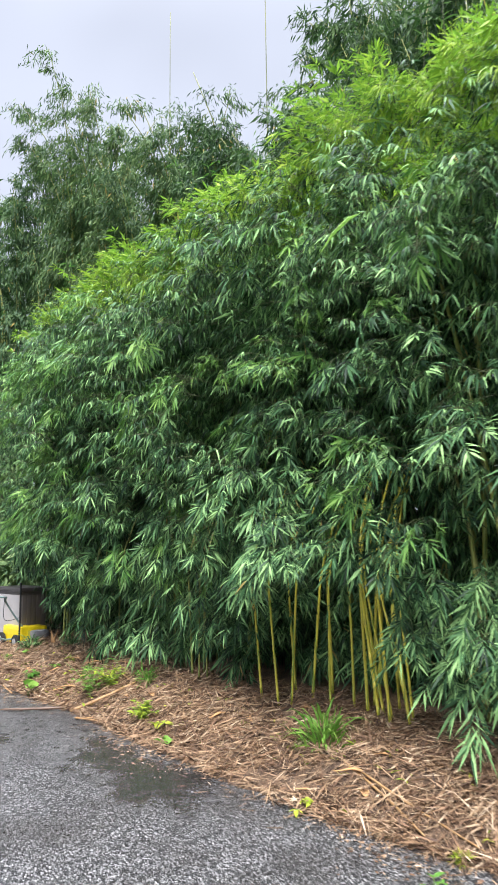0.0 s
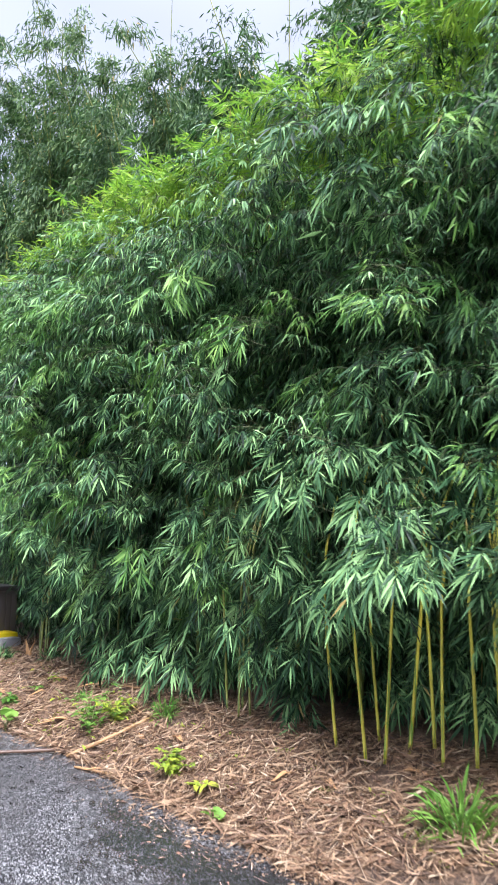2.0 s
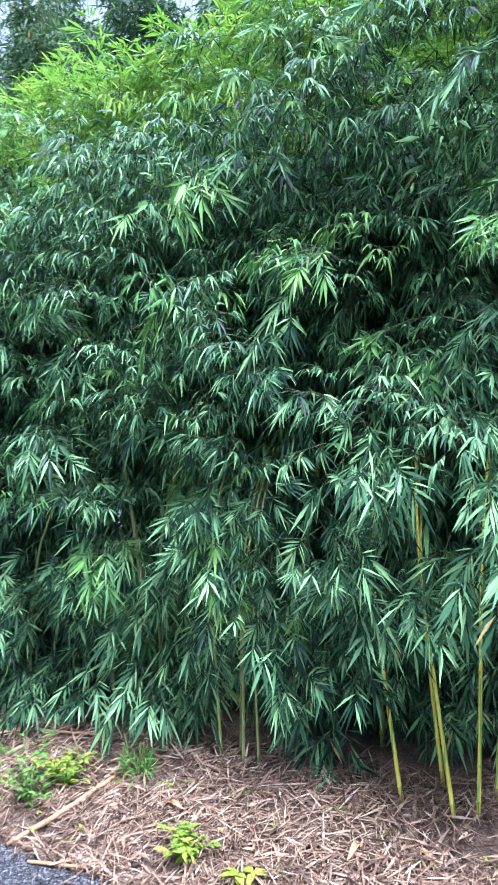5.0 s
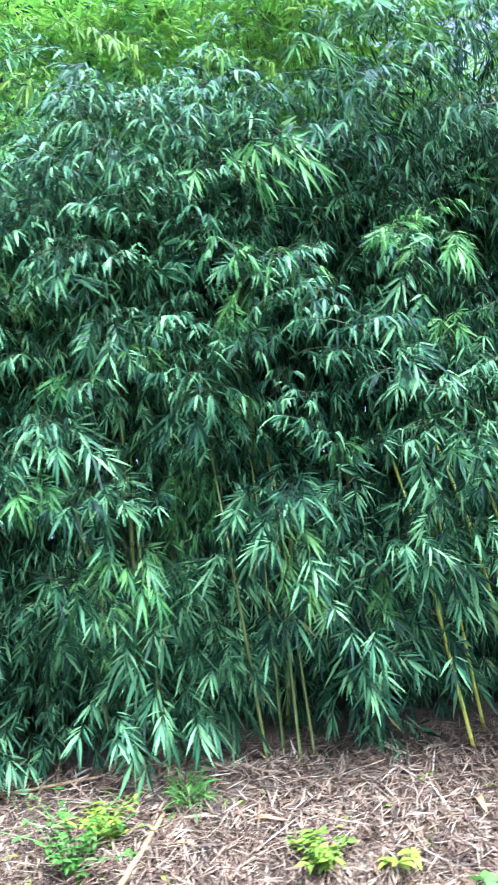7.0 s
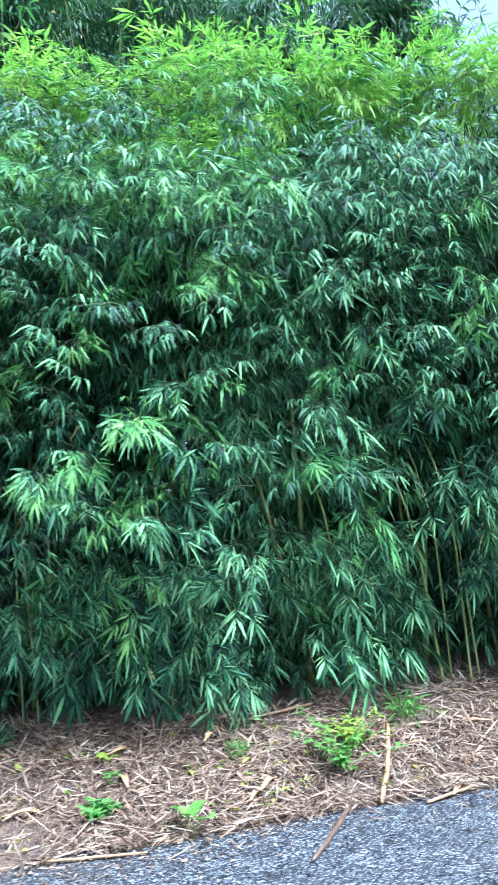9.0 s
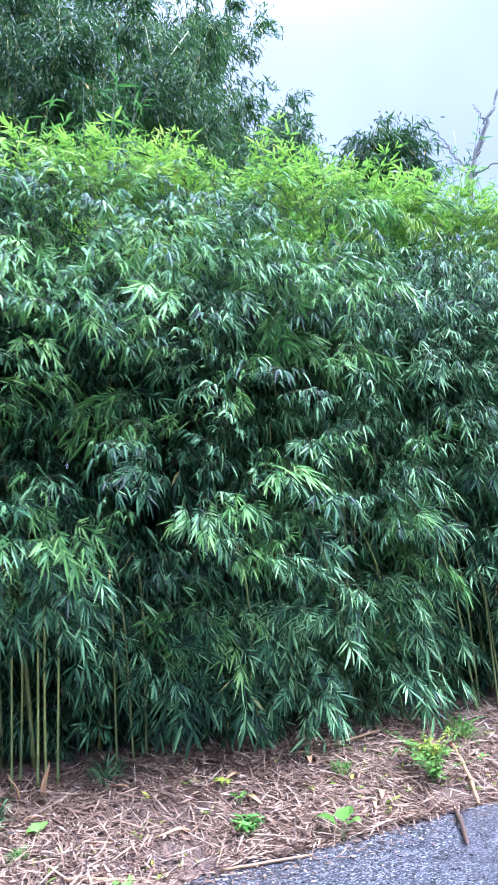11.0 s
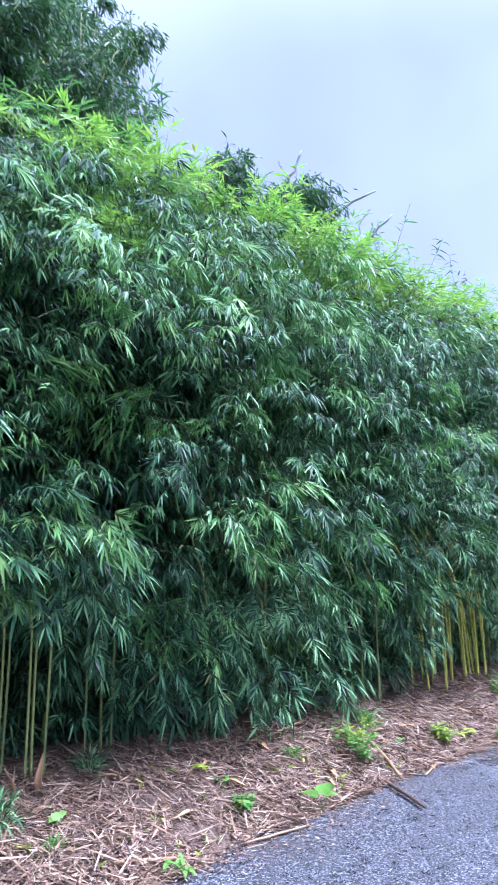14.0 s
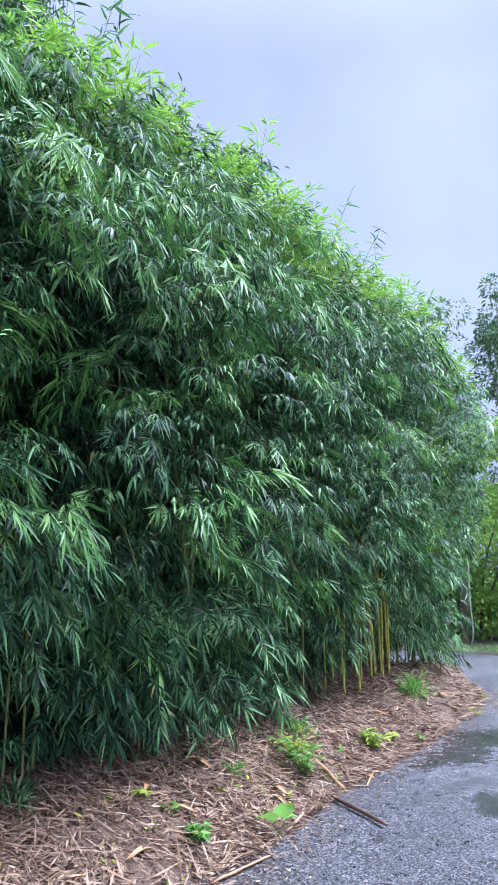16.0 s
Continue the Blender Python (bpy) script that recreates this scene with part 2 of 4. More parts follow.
def simple(name, col, rough=0.5, metal=0.0, scale=40, vary=0.35, bump=0.0):
    """Paint, rubber, metal or plastic with dirt at two scales."""
    k = Mat(name)
    co = k.coords()
    fine, broad = k.noise(co, scale, 5, 0.65), k.noise(co, scale / 9, 4)
    tone = k.mix(0.5, k.ramp(fine, (0.25, (1 - vary,) * 3), (0.75, (1 + vary * 0.3,) * 3)), k.ramp(broad, (0.3, (1 - vary,) * 3), (0.7, (1.0,) * 3)))
    k.set("Base Color", k.mix(1.0, col, tone, "MULTIPLY")).set("Metallic", metal)
    k.set("Roughness", k.ramp(fine, (0.3, (max(0.05, rough - 0.1),) * 3), (0.7, (min(1, rough + 0.15),) * 3)))
    if bump:
        k.bump(fine, bump, 0.004)
    return k.m


SOIL = soil_material()
ASPHALT = asphalt_material()
TWIG = simple("twig_bark", (0.07, 0.09, 0.03), 0.6, scale=90)
VINE = simple("pale_vine", (0.6, 0.62, 0.45), 0.7, scale=60)
HERB_STEM = simple("herb_stem", (0.22, 0.32, 0.09), 0.6, scale=90)
BARK = simple("dead_bark", (0.10, 0.066, 0.048), 0.85, scale=30, vary=0.6, bump=0.7)
BRANCH_GREY = simple("bare_grey_branch", (0.20, 0.19, 0.18), 0.8, scale=30, vary=0.5, bump=0.5)
STICK_DARK = simple("wet_dark_stick", (0.13, 0.078, 0.05), 0.45, scale=35, vary=0.6, bump=0.6)
STICK_PALE = simple("dead_culm", (0.42, 0.25, 0.11), 0.55, scale=25, vary=0.5, bump=0.4)
TURF = simple("turf", (0.10, 0.17, 0.035), 0.9, scale=14, vary=0.6, bump=0.8)
UNDERGROWTH = simple("dark_brown_ground", (0.055, 0.042, 0.03), 0.95, scale=9, vary=0.6, bump=0.9)
RESIN = simple("grey_brown_resin", (0.12, 0.105, 0.10), 0.5, scale=50, vary=0.2)
RESIN_LID = simple("dark_resin_lid", (0.05, 0.043, 0.045), 0.45, scale=40, vary=0.2)
RESIN_PALE = simple("pale_grey_panel", (0.4, 0.385, 0.39), 0.5, scale=40, vary=0.15)
YELLOW = simple("yellow_paint", (0.85, 0.66, 0.01), 0.35, scale=30, vary=0.18)
TUBE = simple("grey_tube", (0.26, 0.36, 0.36), 0.4, 0.1, scale=60, vary=0.25)
RUBBER = simple("black_rubber", (0.02, 0.02, 0.021), 0.75, scale=80)
BLACK = simple("black_plastic", (0.014, 0.015, 0.016), 0.7, scale=60)
ENGINE = simple("grey_engine_cover", (0.38, 0.39, 0.40), 0.45, 0.2, scale=50)
WHITE = simple("white_plastic", (0.5, 0.54, 0.55), 0.4, scale=50, vary=0.12)

# ---- mesh helpers ----
rng = np.random.default_rng(7)


def mesh_of(name, verts, tris, *materials, index=None, smooth=True):
    """A mesh from arrays of places and triangles; index gives each triangle's material slot."""
    me = bpy.data.meshes.new(name)
    verts, tris = np.asarray(verts, np.float32), np.asarray(tris, np.int32)
    me.vertices.add(len(verts))
    me.vertices.foreach_set("co", verts.ravel())
    me.loops.add(tris.size)
    me.loops.foreach_set("vertex_index", tris.ravel())
    me.polygons.add(len(tris))
    me.polygons.foreach_set("loop_start", np.arange(0, tris.size, 3, dtype=np.int32))
    for m in materials:
        me.materials.append(m)
    if index is not None:
        me.polygons.foreach_set("material_index", np.asarray(index, np.int32))
    me.polygons.foreach_set("use_smooth", np.full(len(tris), smooth))
    me.update(calc_edges=True)
    return me


def part(name, bm, material, parent, label=""):
    me = bpy.data.meshes.new(name)
    bm.to_mesh(me)
    bm.free()
    me.materials.append(material)
    ob = new(name, me)
    ob.parent = parent
    if label:
        tagged(ob, label)
    return ob


def thing(name, place=(0, 0, 0), turn=0.0, **tags):
    ob = new(name)
    ob.matrix_world = pose(*place, 0, 0, turn)
    ob.empty_display_size = 0.1
    return tagged(ob, **tags)


def join(blocks):
    """Joins (verts, tris, slots) blocks into one."""
    v, t, s, n = [], [], [], 0
    for bv, bt, bs in blocks:
        v.append(bv)
        t.append(bt + n)
        s.append(bs)
        n += len(bv)
    return np.concatenate(v), np.concatenate(t), np.concatenate(s)


def unit(v):
    return v / np.maximum(np.linalg.norm(v, axis=-1, keepdims=True), 1e-9)


def leaves(p, d, length, width, droop, roll, slot=0, fold=True, face=None):
    """Lance-shaped blades: base places p, ways d, and for each a length, width, droop and roll, and the way its upper side faces. Folded along the midrib if asked."""
    n = len(p)
    d = unit(np.asarray(d, float))
    ref = np.where(np.abs(d[:, 2:3]) > 0.95, [[1.0, 0.0, 0.0]], [[0.0, 0.0, 1.0]])
    side = unit(np.cross(d, ref if face is None else face))
    nor = np.cross(side, d)
    side = side * np.cos(roll)[:, None] + nor * np.sin(roll)[:, None]
    nor = np.cross(side, d)

    def spine(s):
        return p + d * (length * s)[:, None] + np.array([0, 0, -1.0]) * (droop * length * s * s)[:, None]

    s0, s1, s2, s3 = (spine(np.full(n, s)) for s in (0.0, 0.28 if fold != "plain" else 0.42, 0.65, 1.0))
    w1, w2 = side * (width * 0.5)[:, None], side * (width * 0.4)[:, None]
    if fold == "plain":
        v = np.stack([s0, s1 - w1, s1 + w1, s3], 1)
        one = np.array([[0, 1, 2], [1, 3, 2]])
    elif fold == "kite":
        lift = nor * (width * 0.16)[:, None]
        sm = spine(np.full(n, 0.36))
        v = np.stack([s0, sm - w1 + lift, sm, sm + w1 + lift, s3], 1)
        one = np.array([[0, 1, 2], [0, 2, 3], [1, 4, 2], [2, 4, 3]])
    elif fold:
        lift = nor * (width * 0.16)[:, None]
        v = np.stack([s0, s1 - w1 + lift, s1, s1 + w1 + lift, s2 - w2 + lift, s2, s2 + w2 + lift, s3], 1)
        one = np.array([[0, 1, 2], [0, 2, 3], [1, 4, 2], [4, 5, 2], [2, 5, 3], [5, 6, 3], [4, 7, 5], [5, 7, 6]])
    else:
        v = np.stack([s0, s1 - w1, s1 + w1, s2 - w2, s2 + w2, s3], 1)
        one = np.array([[0, 1, 2], [1, 3, 2], [3, 4, 2], [3, 5, 4]])
    k = v.shape[1]
    tris = (one[None] + (np.arange(n) * k)[:, None, None]).reshape(-1, 3)
    return v.reshape(-1, 3), tris, np.full(len(tris), slot)


def tube_block(points, radii, sides=5, slot=0, cap=True):
    """A tube along a line of points."""
    pts, radii = np.asarray(points, float), np.asarray(radii, float)
    way = unit(np.gradient(pts, axis=0))
    ref = np.array([0.31, 0.95, 0.05])
    a = unit(np.cross(way, ref))
    b = np.cross(way, a)
    ang = np.arange(sides) * 2 * np.pi / sides
    ring = pts[:, None] + radii[:, None, None] * (a[:, None] * np.cos(ang)[None, :, None] + b[:, None] * np.sin(ang)[None, :, None])
    v = ring.reshape(-1, 3)
    i, j = np.meshgrid(np.arange(len(pts) - 1), np.arange(sides), indexing="ij")
    q0, q1 = i * sides + j, i * sides + (j + 1) % sides
    t = np.concatenate([np.stack([q0, q1, q1 + sides], -1).reshape(-1, 3), np.stack([q0, q1 + sides, q0 + sides], -1).reshape(-1, 3)])
    if cap:
        v = np.concatenate([v, pts[:1], pts[-1:]])
        m, e, o = len(v) - 2, len(v) - 1, (len(pts) - 1) * sides
        j = np.arange(sides)
        t = np.concatenate([t, np.stack([np.full(sides, m), (j + 1) % sides, j], -1), np.stack([np.full(sides, e), o + j, o + (j + 1) % sides], -1)])
    return v, t, np.full(len(t), slot)


def smooth_line(*pts, n=12):
    """A smooth line through the given places."""
    p = np.array(pts, float)
    if len(p) == 2:
        return p[0] + (p[1] - p[0]) * np.linspace(0, 1, n)[:, None]
    p = np.concatenate([[2 * p[0] - p[1]], p, [2 * p[-1] - p[-2]]])
    out = []
    for u in np.linspace(0, len(p) - 3 - 1e-6, n):
        i, f = int(u), u - int(u)
        a, b, c, d = p[i : i + 4]
        out.append(0.5 * (2 * b + (c - a) * f + (2 * a - 5 * b + 4 * c - d) * f * f + (3 * b - a - 3 * c + d) * f**3))
    return np.array(out)


def slim(name, points, radii, material, parent=None, sides=6, label=""):
    v, t, s = tube_block(points, radii, sides)
    ob = new(name, mesh_of(name, v, t, material))
    if parent is not None:
        ob.parent = parent
    if label:
        tagged(ob, label)
    return ob


def box(bm, x0, y0, z0, x1, y1, z1, bevel=0.01):
    """Adds a bevelled box to a bmesh."""
    vs = bmesh.ops.create_cube(bm, size=1.0, matrix=Matrix.Translation(((x0 + x1) / 2, (y0 + y1) / 2, (z0 + z1) / 2)) @ Matrix.Diagonal((x1 - x0, y1 - y0, z1 - z0, 1)))["verts"]
    if bevel:
        edges = list({e for v in vs for e in v.link_edges})
        bmesh.ops.bevel(bm, geom=edges, offset=bevel, segments=2, affect="EDGES", profile=0.7)
    return bm


def fbm(x, y, z=0.0, octaves=3):
    return noise.fractal(Vector((x, y, z)), 1.0, 2.0, octaves)


# ---- the lie of the land ----
EDGE_X = [-14, -9.0, -7.7, -7.1, -6.5, -5.9, -5.4, -4.4, -3.5, -3.0, -2.1, -1.6, -1.2, -0.8, -0.4]
EDGE_Y = [3.87, 3.65, 3.64, 3.6, 3.58, 3.53, 3.46, 3.36, 3.25, 3.22, 3.26, 3.36, 3.52, 3.75, 4.05]
BASE_X = [-14, -9.0, -8.0, -7.0, -6.4, -5.4, -4.4, -3.5, -2.8, -2.1, -1.0]
BASE_Y = [5.0, 4.75, 4.5, 4.35, 4.2, 4.15, 4.12, 4.12, 3.95, 3.8, 3.8]


def edge_y(x):
    return np.interp(x, EDGE_X, EDGE_Y)


def base_y(x):
    return np.interp(x, BASE_X, BASE_Y)


def mound(x, y):
    """Height of the mulch bed."""
    e, b = edge_y(x), base_y(x)
    u = np.clip((y - e) / (b - e), 0, 1.6)
    h = 0.36 * np.interp(u, [0, 0.15, 0.5, 1.0, 1.6], [0.0, 0.13, 0.5, 0.95, 1.08])
    h = h * np.interp(x, [-12.5, -9.5, -8.5, -2.0, -0.9, -0.4], [0.5, 0.8, 0.9, 0.95, 0.55, 0.0])
    return h


def bed_height(x, y):
    return float(mound(x, y)) + 0.022 * fbm(x * 2.2, y * 2.2) + 0.012 * fbm(x * 9, y * 9, 3.0)


def make_ground():
    bm = bmesh.new()
    n = 60
    xs = np.concatenate([[-600, -200, -80], np.linspace(-45, 45, n), [80, 200, 600]])
    grid = [[bm.verts.new((x, y, -0.035 + (0.0 if abs(x) < 40 and abs(y) < 40 else -0.1) + 0.01 * fbm(x * 0.7, y * 0.7))) for x in xs] for y in xs]
    for j in range(len(xs) - 1):
        for i in range(len(xs) - 1):
            bm.faces.new((grid[j][i], grid[j][i + 1], grid[j + 1][i + 1], grid[j + 1][i]))
    ob = part("ground", bm, TURF, None)
    for f in ob.data.polygons:
        f.use_smooth = True
    tagged(ob, "green turf and weedy soil around the drive", "ground", kind="structure")


def make_road():
    """The drive: a sheet with a gently uneven surface, that bends round the far end of the hedge."""
    bm = bmesh.new()
    xs, ys = np.linspace(-40, 2.7, 120), np.linspace(-8.5, 8.5, 52)
    verts = {}
    for j, y in enumerate(ys):
        for i, x in enumerate(xs):
            if y > 3.9 and x < -2.4:
                continue
            wob = 0.12 * fbm(3.0, y * 0.8) if i == len(xs) - 1 else 0
            verts[i, j] = bm.verts.new((x + wob, y, 0.004 * fbm(x * 0.6, y * 0.6) - 0.002))
    for (i, j) in list(verts):
        q = [(i, j), (i + 1, j), (i + 1, j + 1), (i, j + 1)]
        if all(k in verts for k in q):
            bm.faces.new([verts[k] for k in q])
    rim = bmesh.ops.extrude_face_region(bm, geom=bm.faces[:])
    bmesh.ops.translate(bm, verts=[g for g in rim["geom"] if isinstance(g, bmesh.types.BMVert)], vec=(0, 0, 0.0))
    low = [v for v in bm.verts if v not in set(g for g in rim["geom"] if isinstance(g, bmesh.types.BMVert))]
    bmesh.ops.translate(bm, verts=low, vec=(0, 0, -0.06))
    bmesh.ops.recalc_face_normals(bm, faces=bm.faces[:])
    ob = part("road", bm, ASPHALT, None)
    tagged(ob, "wet dark grey asphalt drive with puddles and exposed chippings", "road", kind="structure")


def make_bed():
    """The mulch bed that the bamboo stands in."""
    xs, us = np.linspace(-13, -0.4, 230), np.linspace(-0.05, 1.0, 46)
    v = []
    for x in xs:
        e = float(edge_y(x)) + 0.10 * fbm(x * 1.7, 5.0) + 0.03 * fbm(x * 11, 2.0)
        far = 8.6 if x < -2.4 else float(np.interp(x, [-2.4, -0.9, -0.4], [8.6, 5.5, 4.1]))
        for u in us:
            y = e + (far - e) * (u if u < 0 else u**1.6)
            z = bed_height(x, y) if u > 0 else -0.03
            v.append((x, y, max(z, 0.006) if u > 0 else z))
    n = len(us)
    q = np.array([(i * n + j, (i + 1) * n + j, (i + 1) * n + j + 1, i * n + j + 1) for i in range(len(xs) - 1) for j in range(n - 1)])
    t = np.concatenate([q[:, [0, 1, 2]], q[:, [0, 2, 3]]])
    ob = new("mulch_bed", mesh_of("mulch_bed", v, t, SOIL))
    tagged(ob, "raised brown mulch bed under the bamboo hedge", "mulch bed", kind="structure")


def make_litter():
    """Dry leaves, sheaths and straw that cover the bed."""
    n = 76000
    x = rng.uniform(-11.5, -0.7, n)
    e, b = edge_y(x), base_y(x)
    u = rng.uniform(-0.06, 1.5, n) - 0.06 * rng.random(n) ** 3
    patchy = np.array([fbm(a * 1.3, c * 1.3, 8.0) for a, c in zip(x, u * 1.2)])
    keep = rng.random(n) < np.clip(0.85 + 1.3 * patchy, 0.2, 1.0)
    x, u, e, b = x[keep], u[keep], e[keep], b[keep]
    n = len(x)
    y = e + u * (b - e)
    z = np.array([bed_height(a, c) for a, c in zip(x, y)])
    z = np.maximum(z, 0.004) + rng.uniform(0.002, 0.045, n)
    size = rng.random(n)
    length = np.where(size < 0.66, rng.uniform(0.05, 0.15, n), rng.uniform(0.13, 0.32, n))
    width = np.where(rng.random(n) < 0.5, rng.uniform(0.007, 0.014, n), rng.uniform(0.003, 0.006, n))
    ang = rng.uniform(0, 2 * np.pi, n)
    tip = rng.normal(0.03, 0.24, n)
    d = np.stack([np.cos(ang), np.sin(ang), tip + np.sin(ang) * 0.22 * (u > 0.1)], 1)
    p = np.stack([x, y, z], 1) - d * (length / 2)[:, None]
    p[:, 2] = np.maximum(p[:, 2], 0.006)
    v, t, _ = leaves(p, d, length, width, rng.uniform(-0.05, 0.12, n), rng.normal(0, 0.6, n), fold="plain")
    ob = new("leaf_litter", mesh_of("leaf_litter", v, t, STRAW))
    tagged(ob, "dry tan bamboo leaves and straw covering the mulch bed", "leaf litter", kind="stuff")
    # strands blown on to the asphalt along the edge
    n = 420
    x = rng.uniform(-10.5, -1.5, n)
    y = edge_y(x) - np.abs(rng.normal(0, 0.17, n))
    length, ang = rng.uniform(0.02, 0.13, n), rng.uniform(0, 2 * np.pi, n)
    d = np.stack([np.cos(ang), np.sin(ang), np.zeros(n)], 1)
    v, t, _ = leaves(np.stack([x, y, np.full(n, 0.012)], 1), d, length, rng.uniform(0.002, 0.007, n), np.zeros(n), rng.normal(0, 0.15, n), fold=False)
    tagged(new("straw_scatter", mesh_of("straw_scatter", v, t, STRAW)), "thin pale straws scattered on the wet asphalt", "straw", kind="stuff")


def make_debris():
    """Crumbs of bark, soil and leaf washed on to the asphalt along the bed."""
    n = 5200
    x = rng.uniform(-11.0, -1.0, n)
    y = edge_y(x) + 0.06 - np.abs(rng.normal(0, 0.13, n)) * (1.0 + 0.8 * np.sin(x * 2.3))
    ang = rng.uniform(0, 2 * np.pi, n)
    d = np.stack([np.cos(ang), np.sin(ang), rng.normal(0, 0.1, n)], 1)
    ln = rng.uniform(0.008, 0.04, n)
    v, t, _ = leaves(np.stack([x, y, np.full(n, 0.008)], 1), d, ln, ln * rng.uniform(0.15, 0.5, n), np.zeros(n), rng.normal(0, 0.3, n), fold="kite")
    tagged(new("bark_crumbs", mesh_of("bark_crumbs", v, t, STRAW)), "brown crumbs of bark and leaf along the asphalt edge", "debris", kind="stuff")


make_debris()
make_ground()
make_road()
make_bed()
make_litter()

# ---- bamboo sprays ----


def spray(kind, seed, leaf_mat, fold=True):
    """One leafy twig, from its root at the origin, growing along +x. Returns verts, tris and slots (0 leaf, 1 twig)."""
    r = np.random.default_rng(seed)
    if kind == "hanging":
        reach, sag, lift, nodes, lmin, lmax, down = r.uniform(0.24, 0.4), r.uniform(0.1, 0.3), 0.3, r.integers(4, 7), 0.1, 0.155, 0.5
    elif kind == "arching":
        reach, sag, lift, nodes, lmin, lmax, down = r.uniform(0.26, 0.42), r.uniform(0.1, 0.25), 0.45, r.integers(7, 10), 0.06, 0.1, 0.22
    else:
        reach, sag, lift, nodes, lmin, lmax, down = r.uniform(0.35, 0.55), r.uniform(0.08, 0.2), 0.95, r.integers(5, 8), 0.11, 0.2, 0.18
    s = np.linspace(0, 1, 7)
    wob = r.normal(0, 0.03, 2)
    line = np.stack([reach * s, wob[0] * s + wob[1] * s * s * 2, lift * reach * s - sag * s * s], 1)
    blocks = [tube_block(line[::3] if fold == "plain" else line[::2], np.linspace(0.0035, 0.0012, 3 if fold == "plain" else 4), 3, 1, False)]
    P, D, Ls = [], [], []
    for k in range(nodes + 1):
        u = (k + 1.2) / (nodes + 1.2)
        at = np.array([np.interp(u, s, line[:, c]) for c in range(3)])
        way = unit(line[min(6, int(u * 6) + 1)] - line[min(5, int(u * 6))])
        if k == nodes:
            twig, ln = way, 0.03
        else:
            az = (1 if k % 2 else -1) * r.uniform(0.3, 1.4)
            twig = np.array([way[0] * math.cos(az) - way[1] * math.sin(az), way[0] * math.sin(az) + way[1] * math.cos(az), way[2] + r.uniform(-0.35, 0.25)])
            twig, ln = unit(twig), r.uniform(0.06, 0.17)
        bend = at + twig * ln * 0.6
        tip = bend + unit(twig + [0, 0, -0.6 * down]) * ln * 0.4
        if fold != "plain":
            blocks.append(tube_block([at, tip], [0.0018, 0.001], 3, 1, False))
        if kind == "hanging":
            # a feather: narrow leaves in two ranks along the drooping twig, and one at its tip
            fan = r.integers(8, 13)
            out = unit(twig * 0.7 + np.array([0.1, 0, -0.75]) + r.normal(0, 0.12, 3))
            across = unit(np.cross(out, np.array([1.0, r.normal(0, 0.45), 0.5])))
            stem = r.uniform(0.05, 0.1)
            for q in range(fan):
                g = q / (fan - 1)
                ang = (1 if q % 2 else -1) * (1.15 - 0.95 * g) * r.uniform(0.75, 1.15)
                P.append(tip + out * stem * g)
                D.append(out * math.cos(ang) + across * math.sin(ang) + r.normal(0, 0.1, 3))
                Ls.append(r.uniform(lmin, lmax) * (0.75 + 0.4 * g))
            continue
        fan = {"arching": r.integers(5, 9)}.get(kind, r.integers(4, 7))
        spread = np.linspace(-1.0, 1.0, fan) * r.uniform(0.7, 1.6) + r.normal(0, 0.2, fan)
        out = unit(twig + np.array([0, 0, -down]))
        across = unit(np.cross(out, unit(np.array([r.normal(0, 0.4), r.normal(0, 0.4), 1.0]))))
        for q, a in enumerate(spread):
            back = r.uniform(0, 0.4) * ln
            P.append(tip - twig * back * (abs(a) > 0.2))
            D.append(out * math.cos(a) + across * math.sin(a) + np.array([0, 0, -0.35 * down]) + r.normal(0, 0.16, 3))
            Ls.append(r.uniform(lmin, lmax) * (1 - 0.25 * abs(a)))
    n = len(P)
    L = np.array(Ls)
    W = np.clip(L * (r.uniform(0.095, 0.135, n) if kind == "hanging" else r.uniform(0.13, 0.19, n)), 0.008, 0.03)
    face = np.array([[0.9, 0, 0.45]] if kind == "hanging" else [[0.45, 0, 0.9]]) + r.normal(0, 0.35, (n, 3))
    if fold is True and kind != "upright":
        fold = "kite" if kind == "hanging" else False
    blocks.insert(0, leaves(np.array(P), np.array(D), L, W, (r.uniform(0.35, 1.05, n) if kind == "arching" else r.uniform(0.02, 0.3, n)), r.normal(0, 0.3, n), 0, fold, face))
    return join(blocks)


SPRAYS = {}
for kind, count, mat_ in (("hanging", 9, LEAF), ("arching", 8, LEAF), ("upright", 7, LEAF_YOUNG)):
    SPRAYS[kind] = [mesh_of("leaf_spray", *spray(kind, 100 + i + len(kind) * 17, mat_)[:2], mat_, TWIG, index=spray(kind, 100 + i + len(kind) * 17, mat_)[2]) for i in range(count)]
YOUNG_ARCH = [mesh_of("leaf_spray", *spray("arching", 400 + i, LEAF_YOUNG)[:2], LEAF_YOUNG, TWIG, index=spray("arching", 400 + i, LEAF_YOUNG)[2]) for i in range(4)]
FRESH = [mesh_of("leaf_spray", *spray(k, 500 + i, LEAF_FRESH)[:2], LEAF_FRESH, TWIG, index=spray(k, 500 + i, LEAF_FRESH)[2]) for i, k in enumerate(("arching", "hanging") * 3)]
BULK = {kind: [spray(kind, 900 + i, None, "plain") for i in range(5)] for kind in ("hanging", "arching", "upright")}

# ---- the hedge ----
HEDGE_X0, HEDGE_X1 = -10.7, -0.05
FRONT_Z = [0.3, 0.8, 1.4, 2.2, 3.0, 3.5, 3.8, 4.05, 4.3, 4.52, 4.66]
FRONT_Y = [4.05, 3.82, 3.56, 3.38, 3.25, 3.22, 3.32, 3.5, 3.8, 4.12, 4.6]


